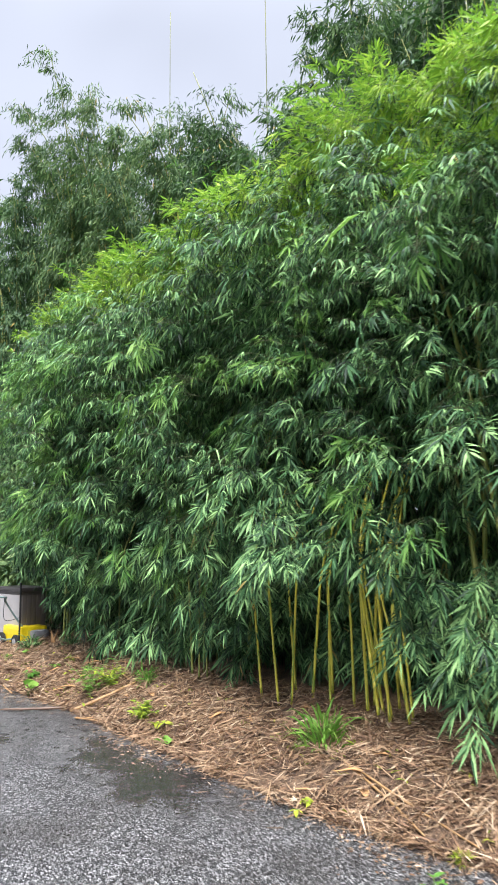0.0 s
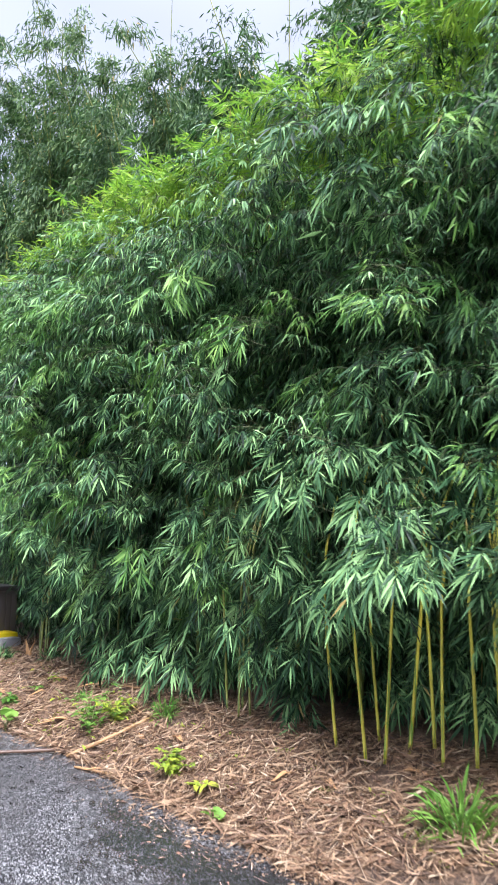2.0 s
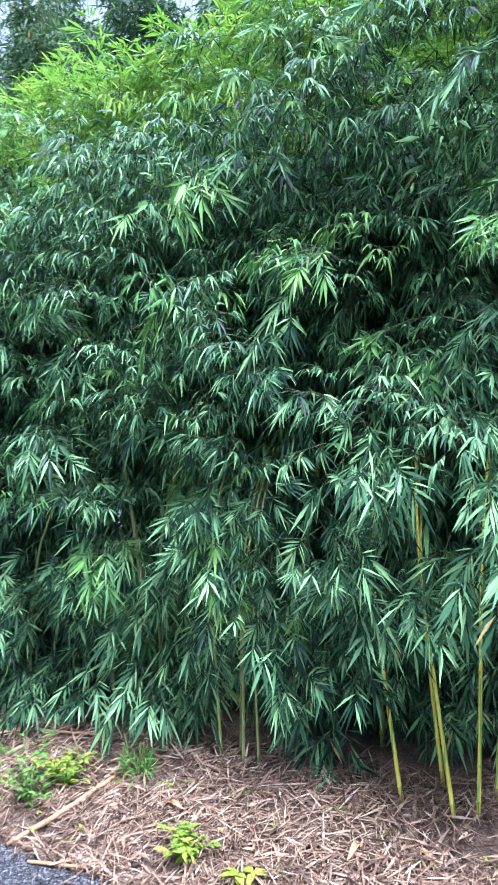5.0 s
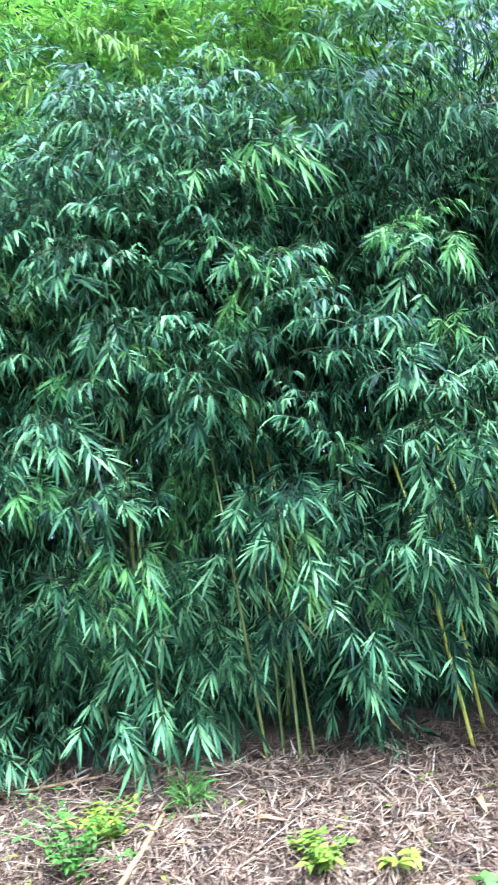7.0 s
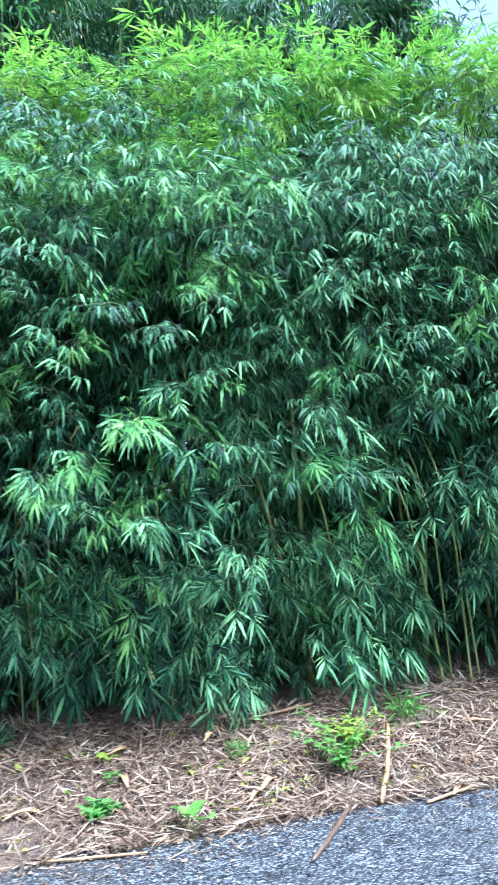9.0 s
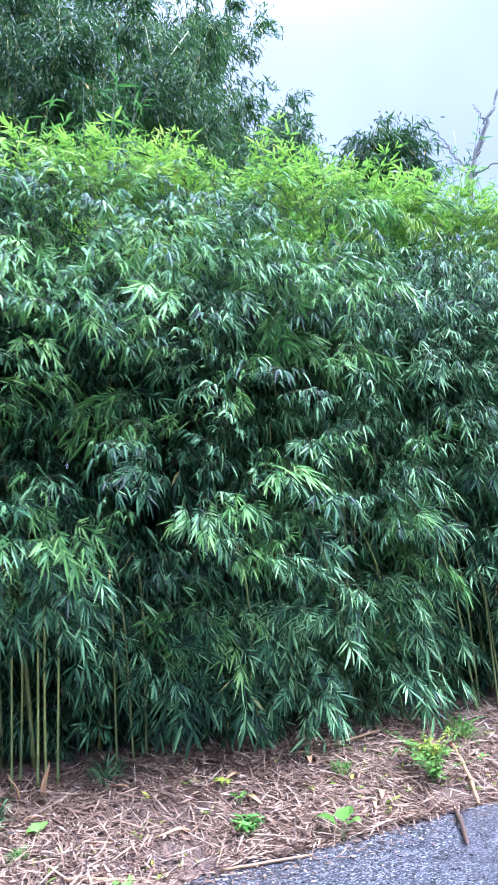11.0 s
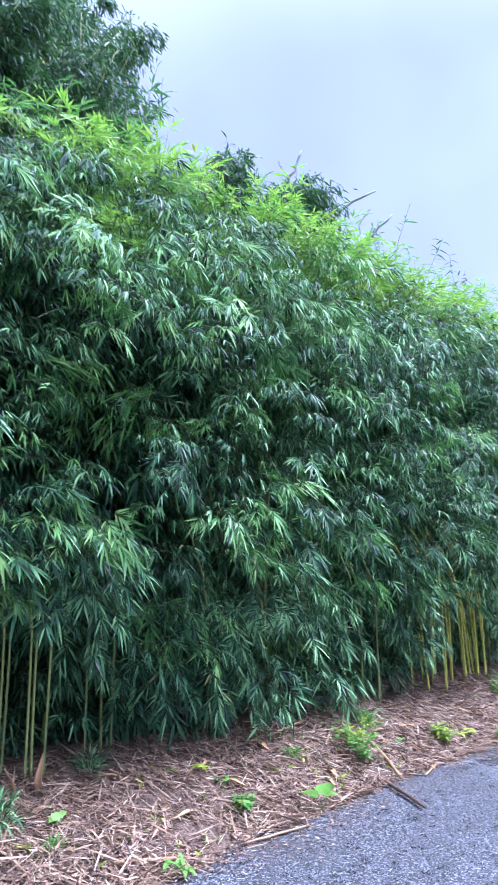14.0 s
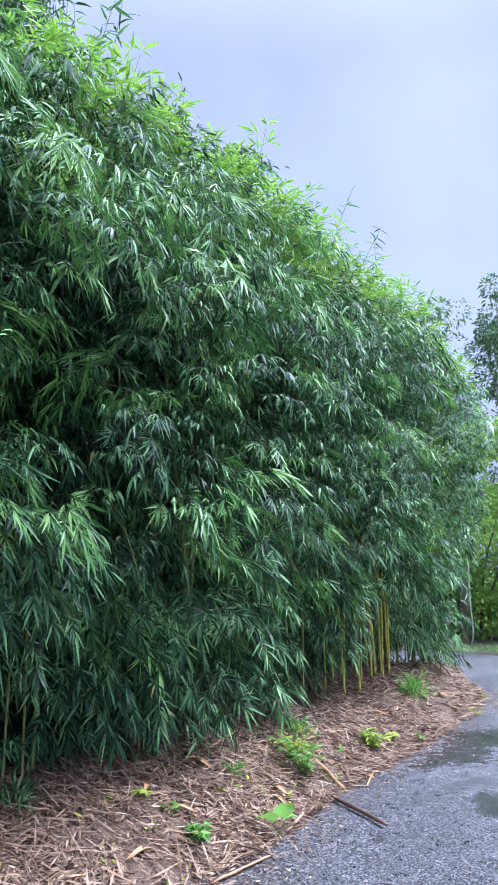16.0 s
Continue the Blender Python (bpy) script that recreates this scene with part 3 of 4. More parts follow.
def stature(x):
    """How tall the hedge is along its run, against its middle."""
    return float(np.interp(x, [-10.7, -9.0, -8.0, -7.0, -6.0, -5.0, -3.0, -2.0, -1.1, -0.25], [0.93, 0.975, 0.98, 0.985, 0.99, 1.0, 1.02, 1.0, 0.93, 0.82]))


def front_y(x, z):
    """Where the leafy front of the hedge stands."""
    z = z / stature(x)
    y = float(np.interp(z, FRONT_Z, FRONT_Y))
    y += float(np.interp(x, [-10.7, -9.6, -8.6, -7.6, -6.6, -5, -3.6, -2.6, -1.1, -0.25], [1.3, 0.62, 0.36, 0.2, 0.1, 0.0, -0.1, -0.26, -0.14, 0.62]))
    return y + 0.22 * fbm(x * 0.9, z * 1.1, 1.0, 2) + 0.11 * fbm(x * 2.2, z * 2.0, 4.0, 2)


FOOT_X = [-10.7, -9.3, -9.0, -8.5, -8.35, -8.2, -8.0, -7.7, -7.2, -6.6, -5.6, -5.45, -5.15, -4.95, -4.6, -4.4, -3.6, -2.9, -2.65, -2.2, -0.9]
FOOT_Z = [1.0, 0.95, 0.8, 0.7, 0.1, 0.5, 0.45, 0.1, 0.12, 0.03, 0.06, 0.65, 0.65, 0.18, 0.2, 0.66, 0.84, 0.88, 0.15, 0.05, 0.05]


def foot_z(x):
    """Height of the lowest leaves."""
    return max(0.1, float(np.interp(x, FOOT_X, FOOT_Z)) + 0.16 * fbm(x * 3.1, 7.0))


def place_matrix(p, yaw, tilt, size, roll=0.0):
    return Matrix.Translation(p) @ Euler((roll, tilt, yaw)).to_matrix().to_4x4() @ Matrix.Scale(size, 4)


CLUMP_X = np.linspace(HEDGE_X0 + 0.5, HEDGE_X1 - 0.5, 12)
clumps = []
for cx in CLUMP_X:
    c = thing("bamboo_clump", (cx, float(base_y(cx)) + 0.5, 0.36), label="clump of yellow-stemmed bamboo with drooping dark green leaves", category="bamboo", group="bamboo clumps of the hedge")
    clumps.append(c)


def clump_at(x):
    return clumps[int(np.argmin(np.abs(CLUMP_X - x)))]


def add_part(name, mesh, m, parent, label=""):
    ob = new(name, mesh)
    ob.parent = parent
    ob.matrix_basis = parent.matrix_world.inverted() @ m
    if label:
        tagged(ob, label)
    return ob


bulk_blocks = {i: [] for i in range(len(clumps))}
young_blocks = {i: [] for i in range(len(clumps))}


def add_bulk(kind, m, i):
    v, t, s = BULK[kind][rng.integers(5)]
    a = np.array(m)
    (young_blocks if kind == "upright" else bulk_blocks)[i].append((v @ a[:3, :3].T + a[:3, 3], t, s))


def tuft_centres():
    """Where side branches push their leaf tufts out of the hedge: spread evenly, never too close together."""
    found = []
    for _ in range(20000):
        x = rng.uniform(HEDGE_X0, HEDGE_X1)
        low = foot_z(x) + 0.47
        z = low + (4.62 * stature(x) - low) * rng.random()
        hollow = fbm(x * 1.9 + 4.3, z * 1.5, 9.0, 3) < -0.09 and z < 3.9
        if hollow and rng.random() < 0.9:
            continue
        gap = np.interp(z, [0.6, 2.0, 3.6], [0.335, 0.27, 0.205])
        if all((x - a) ** 2 + (z - b) ** 2 > gap * gap for a, b, _ in found):
            found.append((x, z, rng.uniform(0.5, 0.9) if hollow else rng.uniform(0.0, 0.18) if rng.random() < 0.78 else rng.uniform(0.3, 0.75)))
    return found


def grow_front():
    """Leaf sprays over the front of the hedge, in tufts with dark gaps between them."""
    made = {id(c): 0 for c in clumps}
    tufts = tuft_centres()
    order = rng.permutation(len(tufts))
    for k in order:
        tx, tz, back = tufts[k]
        ty = front_y(tx, tz) + back
        end = np.interp(tx, [HEDGE_X0, HEDGE_X0 + 1.2, HEDGE_X1 - 1.0, HEDGE_X1], [-1.1, 0, 0, 1.1])
        c = clump_at(tx)
        lone = rng.normal(0, 0.55)
        young = np.clip((tz / stature(tx) - np.interp(tx, [-9.5, -8.9, -8.2, -7.2, -6.2, -5.0, -3.0], [4.6, 4.5, 4.14, 4.06, 4.0, 3.93, 3.86])) / 0.12, 0, 1)
        sprout = rng.random() < np.interp(tx, [-9.8, -9.0, -6.6, -5.4], [0.4, 0.75, 0.7, 0.24]) * (1.0 if tz > 1.4 else 0.6)
        for q in range(rng.integers(4, 8) if tz > 1.9 else rng.integers(3, 6)):
            dx, dz = rng.normal(0, 0.08), rng.normal(0, 0.07)
            x, z = tx + dx, tz + dz
            y = ty + 0.24 + 1.6 * (dx * dx + dz * dz) + abs(rng.normal(0, 0.06))
            yaw = -math.pi / 2 + end + lone + dx * 3.2 + rng.normal(0, 0.5)
            tilt = -dz * 2.0 + rng.normal(0, 0.22)
            if rng.random() < young * 0.95:
                kind = "upright" if rng.random() < 0.5 else "young"
            elif sprout and rng.random() < (0.4 if tx > -6.2 else 0.55):
                kind = "fresh"
            else:
                kind = "hanging" if rng.random() < np.clip((2.5 - tz) / 1.3, 0.1, 0.9) else "arching"
            size = rng.uniform(0.66, 1.06) * np.interp(tz, [0.5, 2.0, 4.0], [1.02, 0.95, 0.95])
            if kind == "upright":
                size *= 0.68
            m = place_matrix((x, y, z + 0.12), yaw, tilt, size, rng.normal(0, 0.3))
            if made[id(c)] < 297:
                mesh = YOUNG_ARCH[rng.integers(4)] if kind == "young" else FRESH[rng.integers(6)] if kind == "fresh" else SPRAYS[kind][rng.integers(len(SPRAYS[kind]))]
                add_part("leaf_spray", mesh, m, c)
                made[id(c)] += 1
            else:
                add_bulk({"young": "upright", "fresh": "arching"}.get(kind, kind), m, clumps.index(c))


def grow_inside():
    """Leaves behind the front, over the top and down the back, that close the hedge."""
    for _ in range(7200):
        x = rng.uniform(HEDGE_X0 + 0.1, HEDGE_X1 - 0.1)
        where = rng.random()
        i = clumps.index(clump_at(x))
        size = rng.uniform(0.9, 1.3)
        if where < 0.36:
            z = rng.uniform(foot_z(x) + 0.5, 4.35) * stature(x)
            deep = rng.uniform(1.25, 2.3)
            y = front_y(x, z) + deep
            kind = "arching"
            size *= 0.85 + 0.25 * (deep - 0.5)
        elif where < 0.64:
            back = rng.uniform(-0.25, 2.0)
            y = front_y(x, 4.5 * stature(x)) + back
            z = stature(x) * (4.42 + min(0.0, back) * 0.7 + 0.2 * fbm(x * 0.8, y * 0.8, 2.0))
            kind = "upright" if rng.random() < np.interp(x, [-9.0, -8.0], [0.1, 0.92]) else "arching"
        elif where < 0.72:
            y, z, kind, size = float(base_y(x)) + rng.uniform(1.5, 2.3), rng.uniform(0.5, 1.6), "arching", rng.uniform(1.1, 1.5)
        else:
            z, y, kind = rng.uniform(0.4, 4.0) * stature(x), rng.uniform(5.4, 6.3), "arching"
            size = rng.uniform(1.6, 2.3) if z > 1.6 else rng.uniform(1.2, 1.7)
        if rng.random() < 0.1:
            z = rng.uniform(1.7, 3.9) * stature(x)
            y, kind, size = front_y(x, z) + rng.uniform(1.4, 2.3), "arching", rng.uniform(1.3, 1.6)
        if kind == "upright":
            size *= 0.68
        turn = rng.uniform(0, 6.3) if 0.36 < where < 0.64 else -1.57 + rng.normal(0, 0.9)
        add_bulk(kind, place_matrix((x, y, z), turn, rng.normal(0, 0.3), size), i)


def thicken_top():
    """Leaves just inside the shoulder of the hedge, so that no sky shows through it."""
    for k in range(1250):
        x = rng.uniform(HEDGE_X0 + 0.2, HEDGE_X1 - 0.3)
        z = stature(x) * rng.uniform(3.4, 4.1)
        deep = rng.uniform(0.55, 2.4)
        y = front_y(x, z) + deep
        add_bulk("arching", place_matrix((x, y, z), rng.uniform(0, 6.3), rng.normal(0.1, 0.3), 0.7 + min(0.9, deep * 0.6)), clumps.index(clump_at(x)))


def hang_curtain():
    """Short sprays low down behind the front, that keep the light out from under the hedge."""
    for k in range(850):
        x = rng.uniform(HEDGE_X0 + 0.3, HEDGE_X1 - 0.5)
        open_foot = foot_z(x) > 0.42
        deep = rng.uniform(0.75, 1.7) if open_foot or k % 3 else rng.uniform(0.1, 0.6)
        y = float(base_y(x)) + deep
        z = float(mound(x, y)) + rng.uniform(0.2, 1.1)
        add_bulk("hanging", place_matrix((x, y, z), -1.57 + rng.normal(0, 0.7), rng.normal(0, 0.3), rng.uniform(0.8, 1.15)), clumps.index(clump_at(x)))
    # skirts that hang over the bare stems
    for x0, x1, n in ((-4.6, -2.7, 50), (-5.65, -5.0, 12), (-9.2, -7.8, 40)):
        for _ in range(n):
            x = rng.uniform(x0, x1)
            if foot_z(x) < 0.4:
                continue
            z = foot_z(x) + rng.uniform(0.62, 1.3)
            y = min(front_y(x, z) + rng.uniform(0.4, 0.75), float(base_y(x)) + 0.1)
            add_bulk("hanging", place_matrix((x, y, z), -1.57 + rng.normal(0, 0.7), rng.normal(0, 0.3), rng.uniform(0.8, 1.05)), clumps.index(clump_at(x)))


grow_front()
hang_curtain()
grow_inside()
thicken_top()
for i, c in enumerate(clumps):
    v, t, s = join(bulk_blocks[i])
    inner = new("inner_foliage", mesh_of("inner_foliage", v - np.array(c.matrix_world.translation), t, LEAF, TWIG, index=s))
    inner.parent = c
    tagged(inner, "dense dark green leaves inside the clump", kind="stuff")
    v, t, s = join(young_blocks[i])
    crest = new("young_foliage", mesh_of("young_foliage", v - np.array(c.matrix_world.translation), t, LEAF_YOUNG, TWIG, index=s))
    crest.parent = c
    tagged(crest, "bright yellow-green young leaves on top of the clump", kind="stuff")


def culm(parent, x, y, lean_x, lean_y, height, radius, material, bend=0.0, sides=8):
    """A jointed bamboo stem with swollen nodes."""
    pts, rad, z, gap = [], [], -0.05, 0.12
    while z < height:
        for dz, k in ((0.0, 1.0), (gap * 0.9, 0.97), (gap * 0.955, 1.16), (gap * 0.985, 1.2)):
            u = z + dz
            pts.append((lean_x * u + bend * u * u * 0.05, lean_y * u + (0.4 * max(0.0, u - 0.8) ** 2 if height < 2 else -0.012 * u * u), u))
            rad.append(radius * k * (1 - 0.55 * u / (height + 1.5)))
        z += gap
        gap = min(gap + 0.035, 0.30)
    v, t, _ = tube_block(pts, rad, sides)
    ob = new("culm", mesh_of("culm", v, t, material))
    ob.parent = parent
    ob.matrix_basis = parent.matrix_world.inverted() @ Matrix.Translation((x, y, float(mound(x, y))))
    return ob


v, t, _ = leaves(np.zeros((1, 3)), np.array([[-0.55, -0.35, -0.25]]), np.array([0.26]), np.array([0.11]), np.array([0.5]), np.array([0.5]))
add_part("pale_leaf", mesh_of("pale_leaf", v, t, LEAF_WEED), Matrix.Translation((-2.36, 3.02, 3.32)), clump_at(-2.36), "broad pale green leaf")



def top_shoots():
    """Long thin leafy shoots that stick out above the hedge."""
    r = np.random.default_rng(21)
    kinds = []
    for k in range(6):
        h = r.uniform(0.6, 1.0)
        bend = r.uniform(-0.35, 0.35)
        line = smooth_line((0, 0, 0), (bend * 0.3, 0, h * 0.55), (bend, r.uniform(-0.2, 0.1), h), n=9)
        n = 15
        u = np.sort(r.uniform(0.35, 1.0, n))
        p = np.stack([np.interp(u, np.linspace(0, 1, 9), line[:, q]) for q in range(3)], 1)
        a = r.uniform(0, 6.3, n)
        d = np.stack([np.cos(a), np.sin(a), r.uniform(-0.2, 0.9, n)], 1)
        ln = r.uniform(0.09, 0.17, n)
        v, t, sl = join([leaves(p, d, ln, ln * 0.12, r.uniform(0.1, 0.6, n), r.normal(0, 0.6, n)), tube_block(line, np.linspace(0.004, 0.0015, 9), 4, 1, False)])
        kinds.append(mesh_of("shoot", v, t, LEAF_FRESH if k % 2 else LEAF, TWIG, index=sl))
    for k in range(84):
        x = r.uniform(HEDGE_X0 + 0.4, HEDGE_X1 - 0.4) if k > 7 else r.uniform(-8.6, -7.6)
        z = stature(x) * r.uniform(4.25, 4.62)
        y = front_y(x, z) + r.uniform(0.05, 0.7)
        ob = add_part("shoot", kinds[k % 6], place_matrix((x, y, z), r.uniform(0, 6.3), r.normal(0, 0.2), r.uniform(0.6, 1.0) if k > 7 else r.uniform(0.9, 1.2)), clump_at(x))
        tagged(ob, "thin upright leafy shoot", kind="stuff")


top_shoots()

# stems that show at the foot of the hedge: place, lean, thickness
FRONT_CULMS = [(-4.39, 4.15, -0.14, 0.02), (-4.13, 4.08, -0.11, 0.0), (-4.03, 4.12, 0.06, 0.03), (-3.9, 4.45, -0.05, 0.02), (-3.71, 4.2, 0.0, 0.0), (-3.55, 4.28, -0.02, 0.02),
               (-3.42, 4.35, 0.05, 0.0), (-3.36, 4.2, -0.04, 0.0), (-3.2, 4.12, -0.12, -0.04), (-3.22, 4.2, -0.18, 0.0), (-3.12, 4.16, -0.2, -0.03), (-3.08, 4.08, -0.06, -0.02), (-2.98, 4.2, -0.1, 0.0), (-2.95, 4.12, -0.16, 0.0), (-3.28, 4.22, -0.14, 0.0), (-3.16, 4.3, -0.08, 0.02), (-3.04, 4.24, -0.22, 0.0), (-3.5, 4.5, 0.08, 0.0), (-4.25, 4.4, -0.1, 0.0), (-3.98, 4.3, 0.1, 0.02)]
OLIVE_CULMS = [(-5.45, 4.28, -0.07, 0.0), (-5.36, 4.34, 0.01, 0.0), (-5.28, 4.22, 0.0, 0.0), (-5.2, 4.25, -0.05, 0.0), (-8.96, 4.86, 0.06, 0.0), (-8.84, 4.8, 0.02, 0.0), (-8.78, 4.85, 0.05, 0.0), (-8.7, 4.72, 0.04, 0.02),
               (-8.64, 4.74, -0.02, 0.0), (-9.1, 4.95, 0.0, 0.0), (-8.58, 4.7, 0.03, 0.0), (-8.15, 4.85, 0.01, 0.0), (-8.05, 4.8, -0.02, 0.0), (-7.95, 4.82, 0.02, 0.0), (-7.2, 4.6, 0.0, 0.0), (-6.0, 4.5, -0.03, 0.0), (-2.3, 4.2, 0.03, 0.0), (-1.9, 4.2, 0.05, 0.0)]
for x, y, lx, ly in FRONT_CULMS:
    culm(clump_at(x), x, y, lx, ly, 1.6, rng.uniform(0.009, 0.0125), CULM_YELLOW, rng.normal(0, 0.3))
for x, y, lx, ly in OLIVE_CULMS:
    culm(clump_at(x), x, y, lx, ly, 1.6, rng.uniform(0.008, 0.011), CULM_GREEN, rng.normal(0, 0.3))
for c, cx in zip(clumps, CLUMP_X):
    for _ in range(9):
        x = cx + rng.uniform(-0.5, 0.5)
        culm(c, x, float(base_y(x)) + rng.uniform(0.5, 1.8), rng.normal(0, 0.06), rng.normal(0, 0.05), rng.uniform(2.9, 3.6), rng.uniform(0.014, 0.022), CULM_GREEN, rng.normal(0, 0.4), 5)

# ---- tall bamboo behind ----


def tall_bamboo(x, y, height, spread, count, seed, label, leaf_mat, loose=1.0):
    """A big clump of arching bamboo: bare jointed stems and feathery plumes of leaves."""
    r = np.random.default_rng(seed)
    c = thing("tall_bamboo", (x, y, 0.0), label=label, category="bamboo", group="tall bamboo behind the hedge")
    blocks = []
    for k in range(count):
        a, far = r.uniform(0, 2 * np.pi), spread * math.sqrt(r.random())
        h = height * (r.uniform(0.72, 1.0) if y > 7 else 1.0 - 0.13 * (far / spread) ** 2)
        foot = np.array([0.35 * far * math.cos(a), 0.35 * far * math.sin(a), 0.0])
        head = np.array([far * math.cos(a), far * math.sin(a), h])
        s = np.linspace(0, 1, 12)
        line = foot + (head - foot) * np.stack([s**2.2, s**2.2, s], 1)
        over = np.array([math.cos(a), math.sin(a), -0.75]) * h * 0.12
        line = line + over * (np.clip(s - 0.72, 0, 1) ** 2)[:, None] * 8
        slim("culm", line, np.linspace(0.035, 0.006, 12), CULM_GREEN, c, 6)
        # side branches arch out of the stem and hang their leaves in feathery tiers
        plumes, per = 34, 46 if y > 8 or x < -15 else 84
        n = plumes * per
        ub = r.uniform(0.3 if loose == 1.0 else 0.72, 1.0, plumes) ** 0.8
        root = np.stack([np.interp(ub, s, line[:, q]) for q in range(3)], 1)
        az = np.where(r.random(plumes) < 0.6, a + r.normal(0, 0.9, plumes), r.uniform(0, 6.3, plumes))
        reach = loose * r.uniform(0.45, 1.0, plumes) * (1.2 - 0.75 * ub)
        out = np.stack([np.cos(az), np.sin(az), np.zeros(plumes)], 1)
        which = np.repeat(np.arange(plumes), per)
        f = r.uniform(0.05, 1.0, n) ** 0.75
        rise = reach[which] * (0.75 * f - 0.95 * f * f)
        p = root[which] + out[which] * (reach[which] * f)[:, None] + np.array([0, 0, 1.0]) * rise[:, None]
        p = p + r.normal(0, 1, (n, 3)) * (reach[which] * 0.13 + 0.03)[:, None] * [1, 1, 0.55]
        d = out[which] * 0.5 + np.array([0, 0, -0.75]) + r.normal(0, 0.45, (n, 3))
        ln = r.uniform(0.08, 0.14, n) * (1.6 if y > 8 or x < -15 else 1.0)
        blocks.append(leaves(p, d, ln, ln * 0.19, r.uniform(0, 0.3, n), r.normal(0, 0.8, n), 0, "plain"))
    v, t, s = join(blocks)
    crown = new("crown", mesh_of("crown", v, t, leaf_mat, index=s))
    crown.parent = c
    tagged(crown, "feathery grey-green bamboo plumes", kind="stuff")
    return c


TALL = [(-6.3, 7.6, 9.8, 0.35, 5), (-5.1, 6.2, 6.84, 0.85, 18), (-7.3, 7.5, 9.1, 0.6, 9), (-8.3, 7.4, 9.6, 0.6, 11), (-9.4, 7.3, 9.9, 0.6, 11), (-10.7, 7.3, 10.7, 0.6, 12), (-11.8, 7.2, 11.0, 0.6, 12),
        (-13.0, 7.2, 11.9, 0.65, 13), (-14.3, 7.3, 11.2, 0.7, 11), (-15.8, 7.2, 11.7, 0.8, 12), (-17.8, 7.2, 13.4, 0.9, 11),
        (-8.6, 11.3, 15.4, 0.8, 12), (-7.3, 11.6, 16.0, 0.8, 12), (-6.0, 11.4, 15.8, 0.8, 12), (-4.8, 11.6, 15.2, 0.8, 12), (-3.7, 11.5, 14.8, 0.7, 13), (-2.9, 11.4, 12.4, 0.6, 11), (-6.9, 9.3, 12.3, 0.6, 10), (-5.8, 9.4, 12.0, 0.6, 10)]
# clumps east of -8.7 take the leaf with shade in its colour
for i, (x, y, h, w, n) in enumerate(TALL):
    tall_bamboo(x, y, h, w, n, 50 + i, "tall feathery grey-green bamboo clump standing behind the hedge", LEAF_TALL_SHADED if x > -8.7 and y > 7 else LEAF_FAR, 0.8 if y < 7 else 1.0)

# ---- beyond the far end of the drive ----


def leafy_mass(name, x, y, rx, ry, h, lobes, per, seed, leaf_mat, label, category, size=(0.065, 0.15)):
    """A shrub or tree: a forked stem and lobes of leaves with gaps between them."""
    r = np.random.default_rng(seed)
    c = thing(name, (x, y, 0.0), label=label, category=category)
    blocks = []
    for k in range(lobes):
        a, f = r.uniform(0, 2 * np.pi), math.sqrt(r.random())
        mid = np.array([rx * f * math.cos(a), ry * f * math.sin(a), h * r.uniform(0.06, 0.93)])
        mid[:2] *= 1 - 0.6 * max(0, mid[2] / h - 0.5)
        foot = np.array([mid[0] * 0.2, mid[1] * 0.2, 0])
        if k % 4 == 0:
            slim("limb", smooth_line(foot, foot * 0.5 + mid * [0.3, 0.3, 0.5], mid, n=6), np.linspace(0.035, 0.01, 6), BARK, c, 5)
        rad = r.uniform(0.25, 0.55) * max(1.0, h / 8)
        u = unit(r.normal(0, 1, (per, 3)))
        p = mid + u * (rad * r.uniform(0.45, 1.0, per) ** 0.5)[:, None] * [1, 1, 0.75]
        d = u + np.array([0, 0, -0.3]) + r.normal(0, 0.4, (per, 3))
        ln = r.uniform(*size, per)
        blocks.append(leaves(p, d, ln, ln * r.uniform(0.25, 0.42, per), r.uniform(0, 0.3, per), r.normal(0, 0.8, per), 0, "plain"))
    v, t, s = join(blocks)
    crown = new("crown", mesh_of("crown", v, t, leaf_mat, index=s))
    crown.parent = c
    tagged(crown, "loose leafy crown with gaps", kind="stuff")
    return c


SHRUB = "tall yellow-green roadside shrub overgrown with creepers"
leafy_mass("shrub", 5.3, 4.6, 1.2, 1.5, 5.6, 64, 320, 71, LEAF_SHRUB, SHRUB, "shrub")
leafy_mass("shrub", 5.2, 2.4, 1.2, 1.5, 5.0, 56, 320, 72, LEAF_SHRUB, SHRUB, "shrub")
leafy_mass("shrub", 5.4, 7.2, 1.3, 1.5, 4.6, 44, 180, 73, LEAF_SHRUB, SHRUB, "shrub")
for i, y in enumerate((2.0, 3.3, 4.9, 6.4)):
    leafy_mass("shrub", 4.75 + 0.15 * (i % 2), y, 0.6, 0.9, 2.1, 26, 150, 90 + i, LEAF_SHRUB, "low green undergrowth shrub at the edge of the drive", "shrub")
for i, y in enumerate((1.2, 4.0, 6.8)):
    leafy_mass("shrub", 7.4, y, 0.7, 1.5, 3.4, 44, 160, 96 + i, LEAF_SHRUB, "dense green shrub behind the roadside undergrowth", "shrub", (0.08, 0.18))
leafy_mass("tree", 10.5, 4.0, 1.1, 1.1, 10.6, 80, 220, 74, LEAF_FAR, "tall grey-green tree with a narrow ragged crown", "tree", (0.08, 0.18))
leafy_mass("tree", 15.5, 7.6, 1.5, 1.5, 12.3, 70, 150, 75, LEAF_FAR, "slender far tree with a thin pale crown", "tree", (0.12, 0.24))


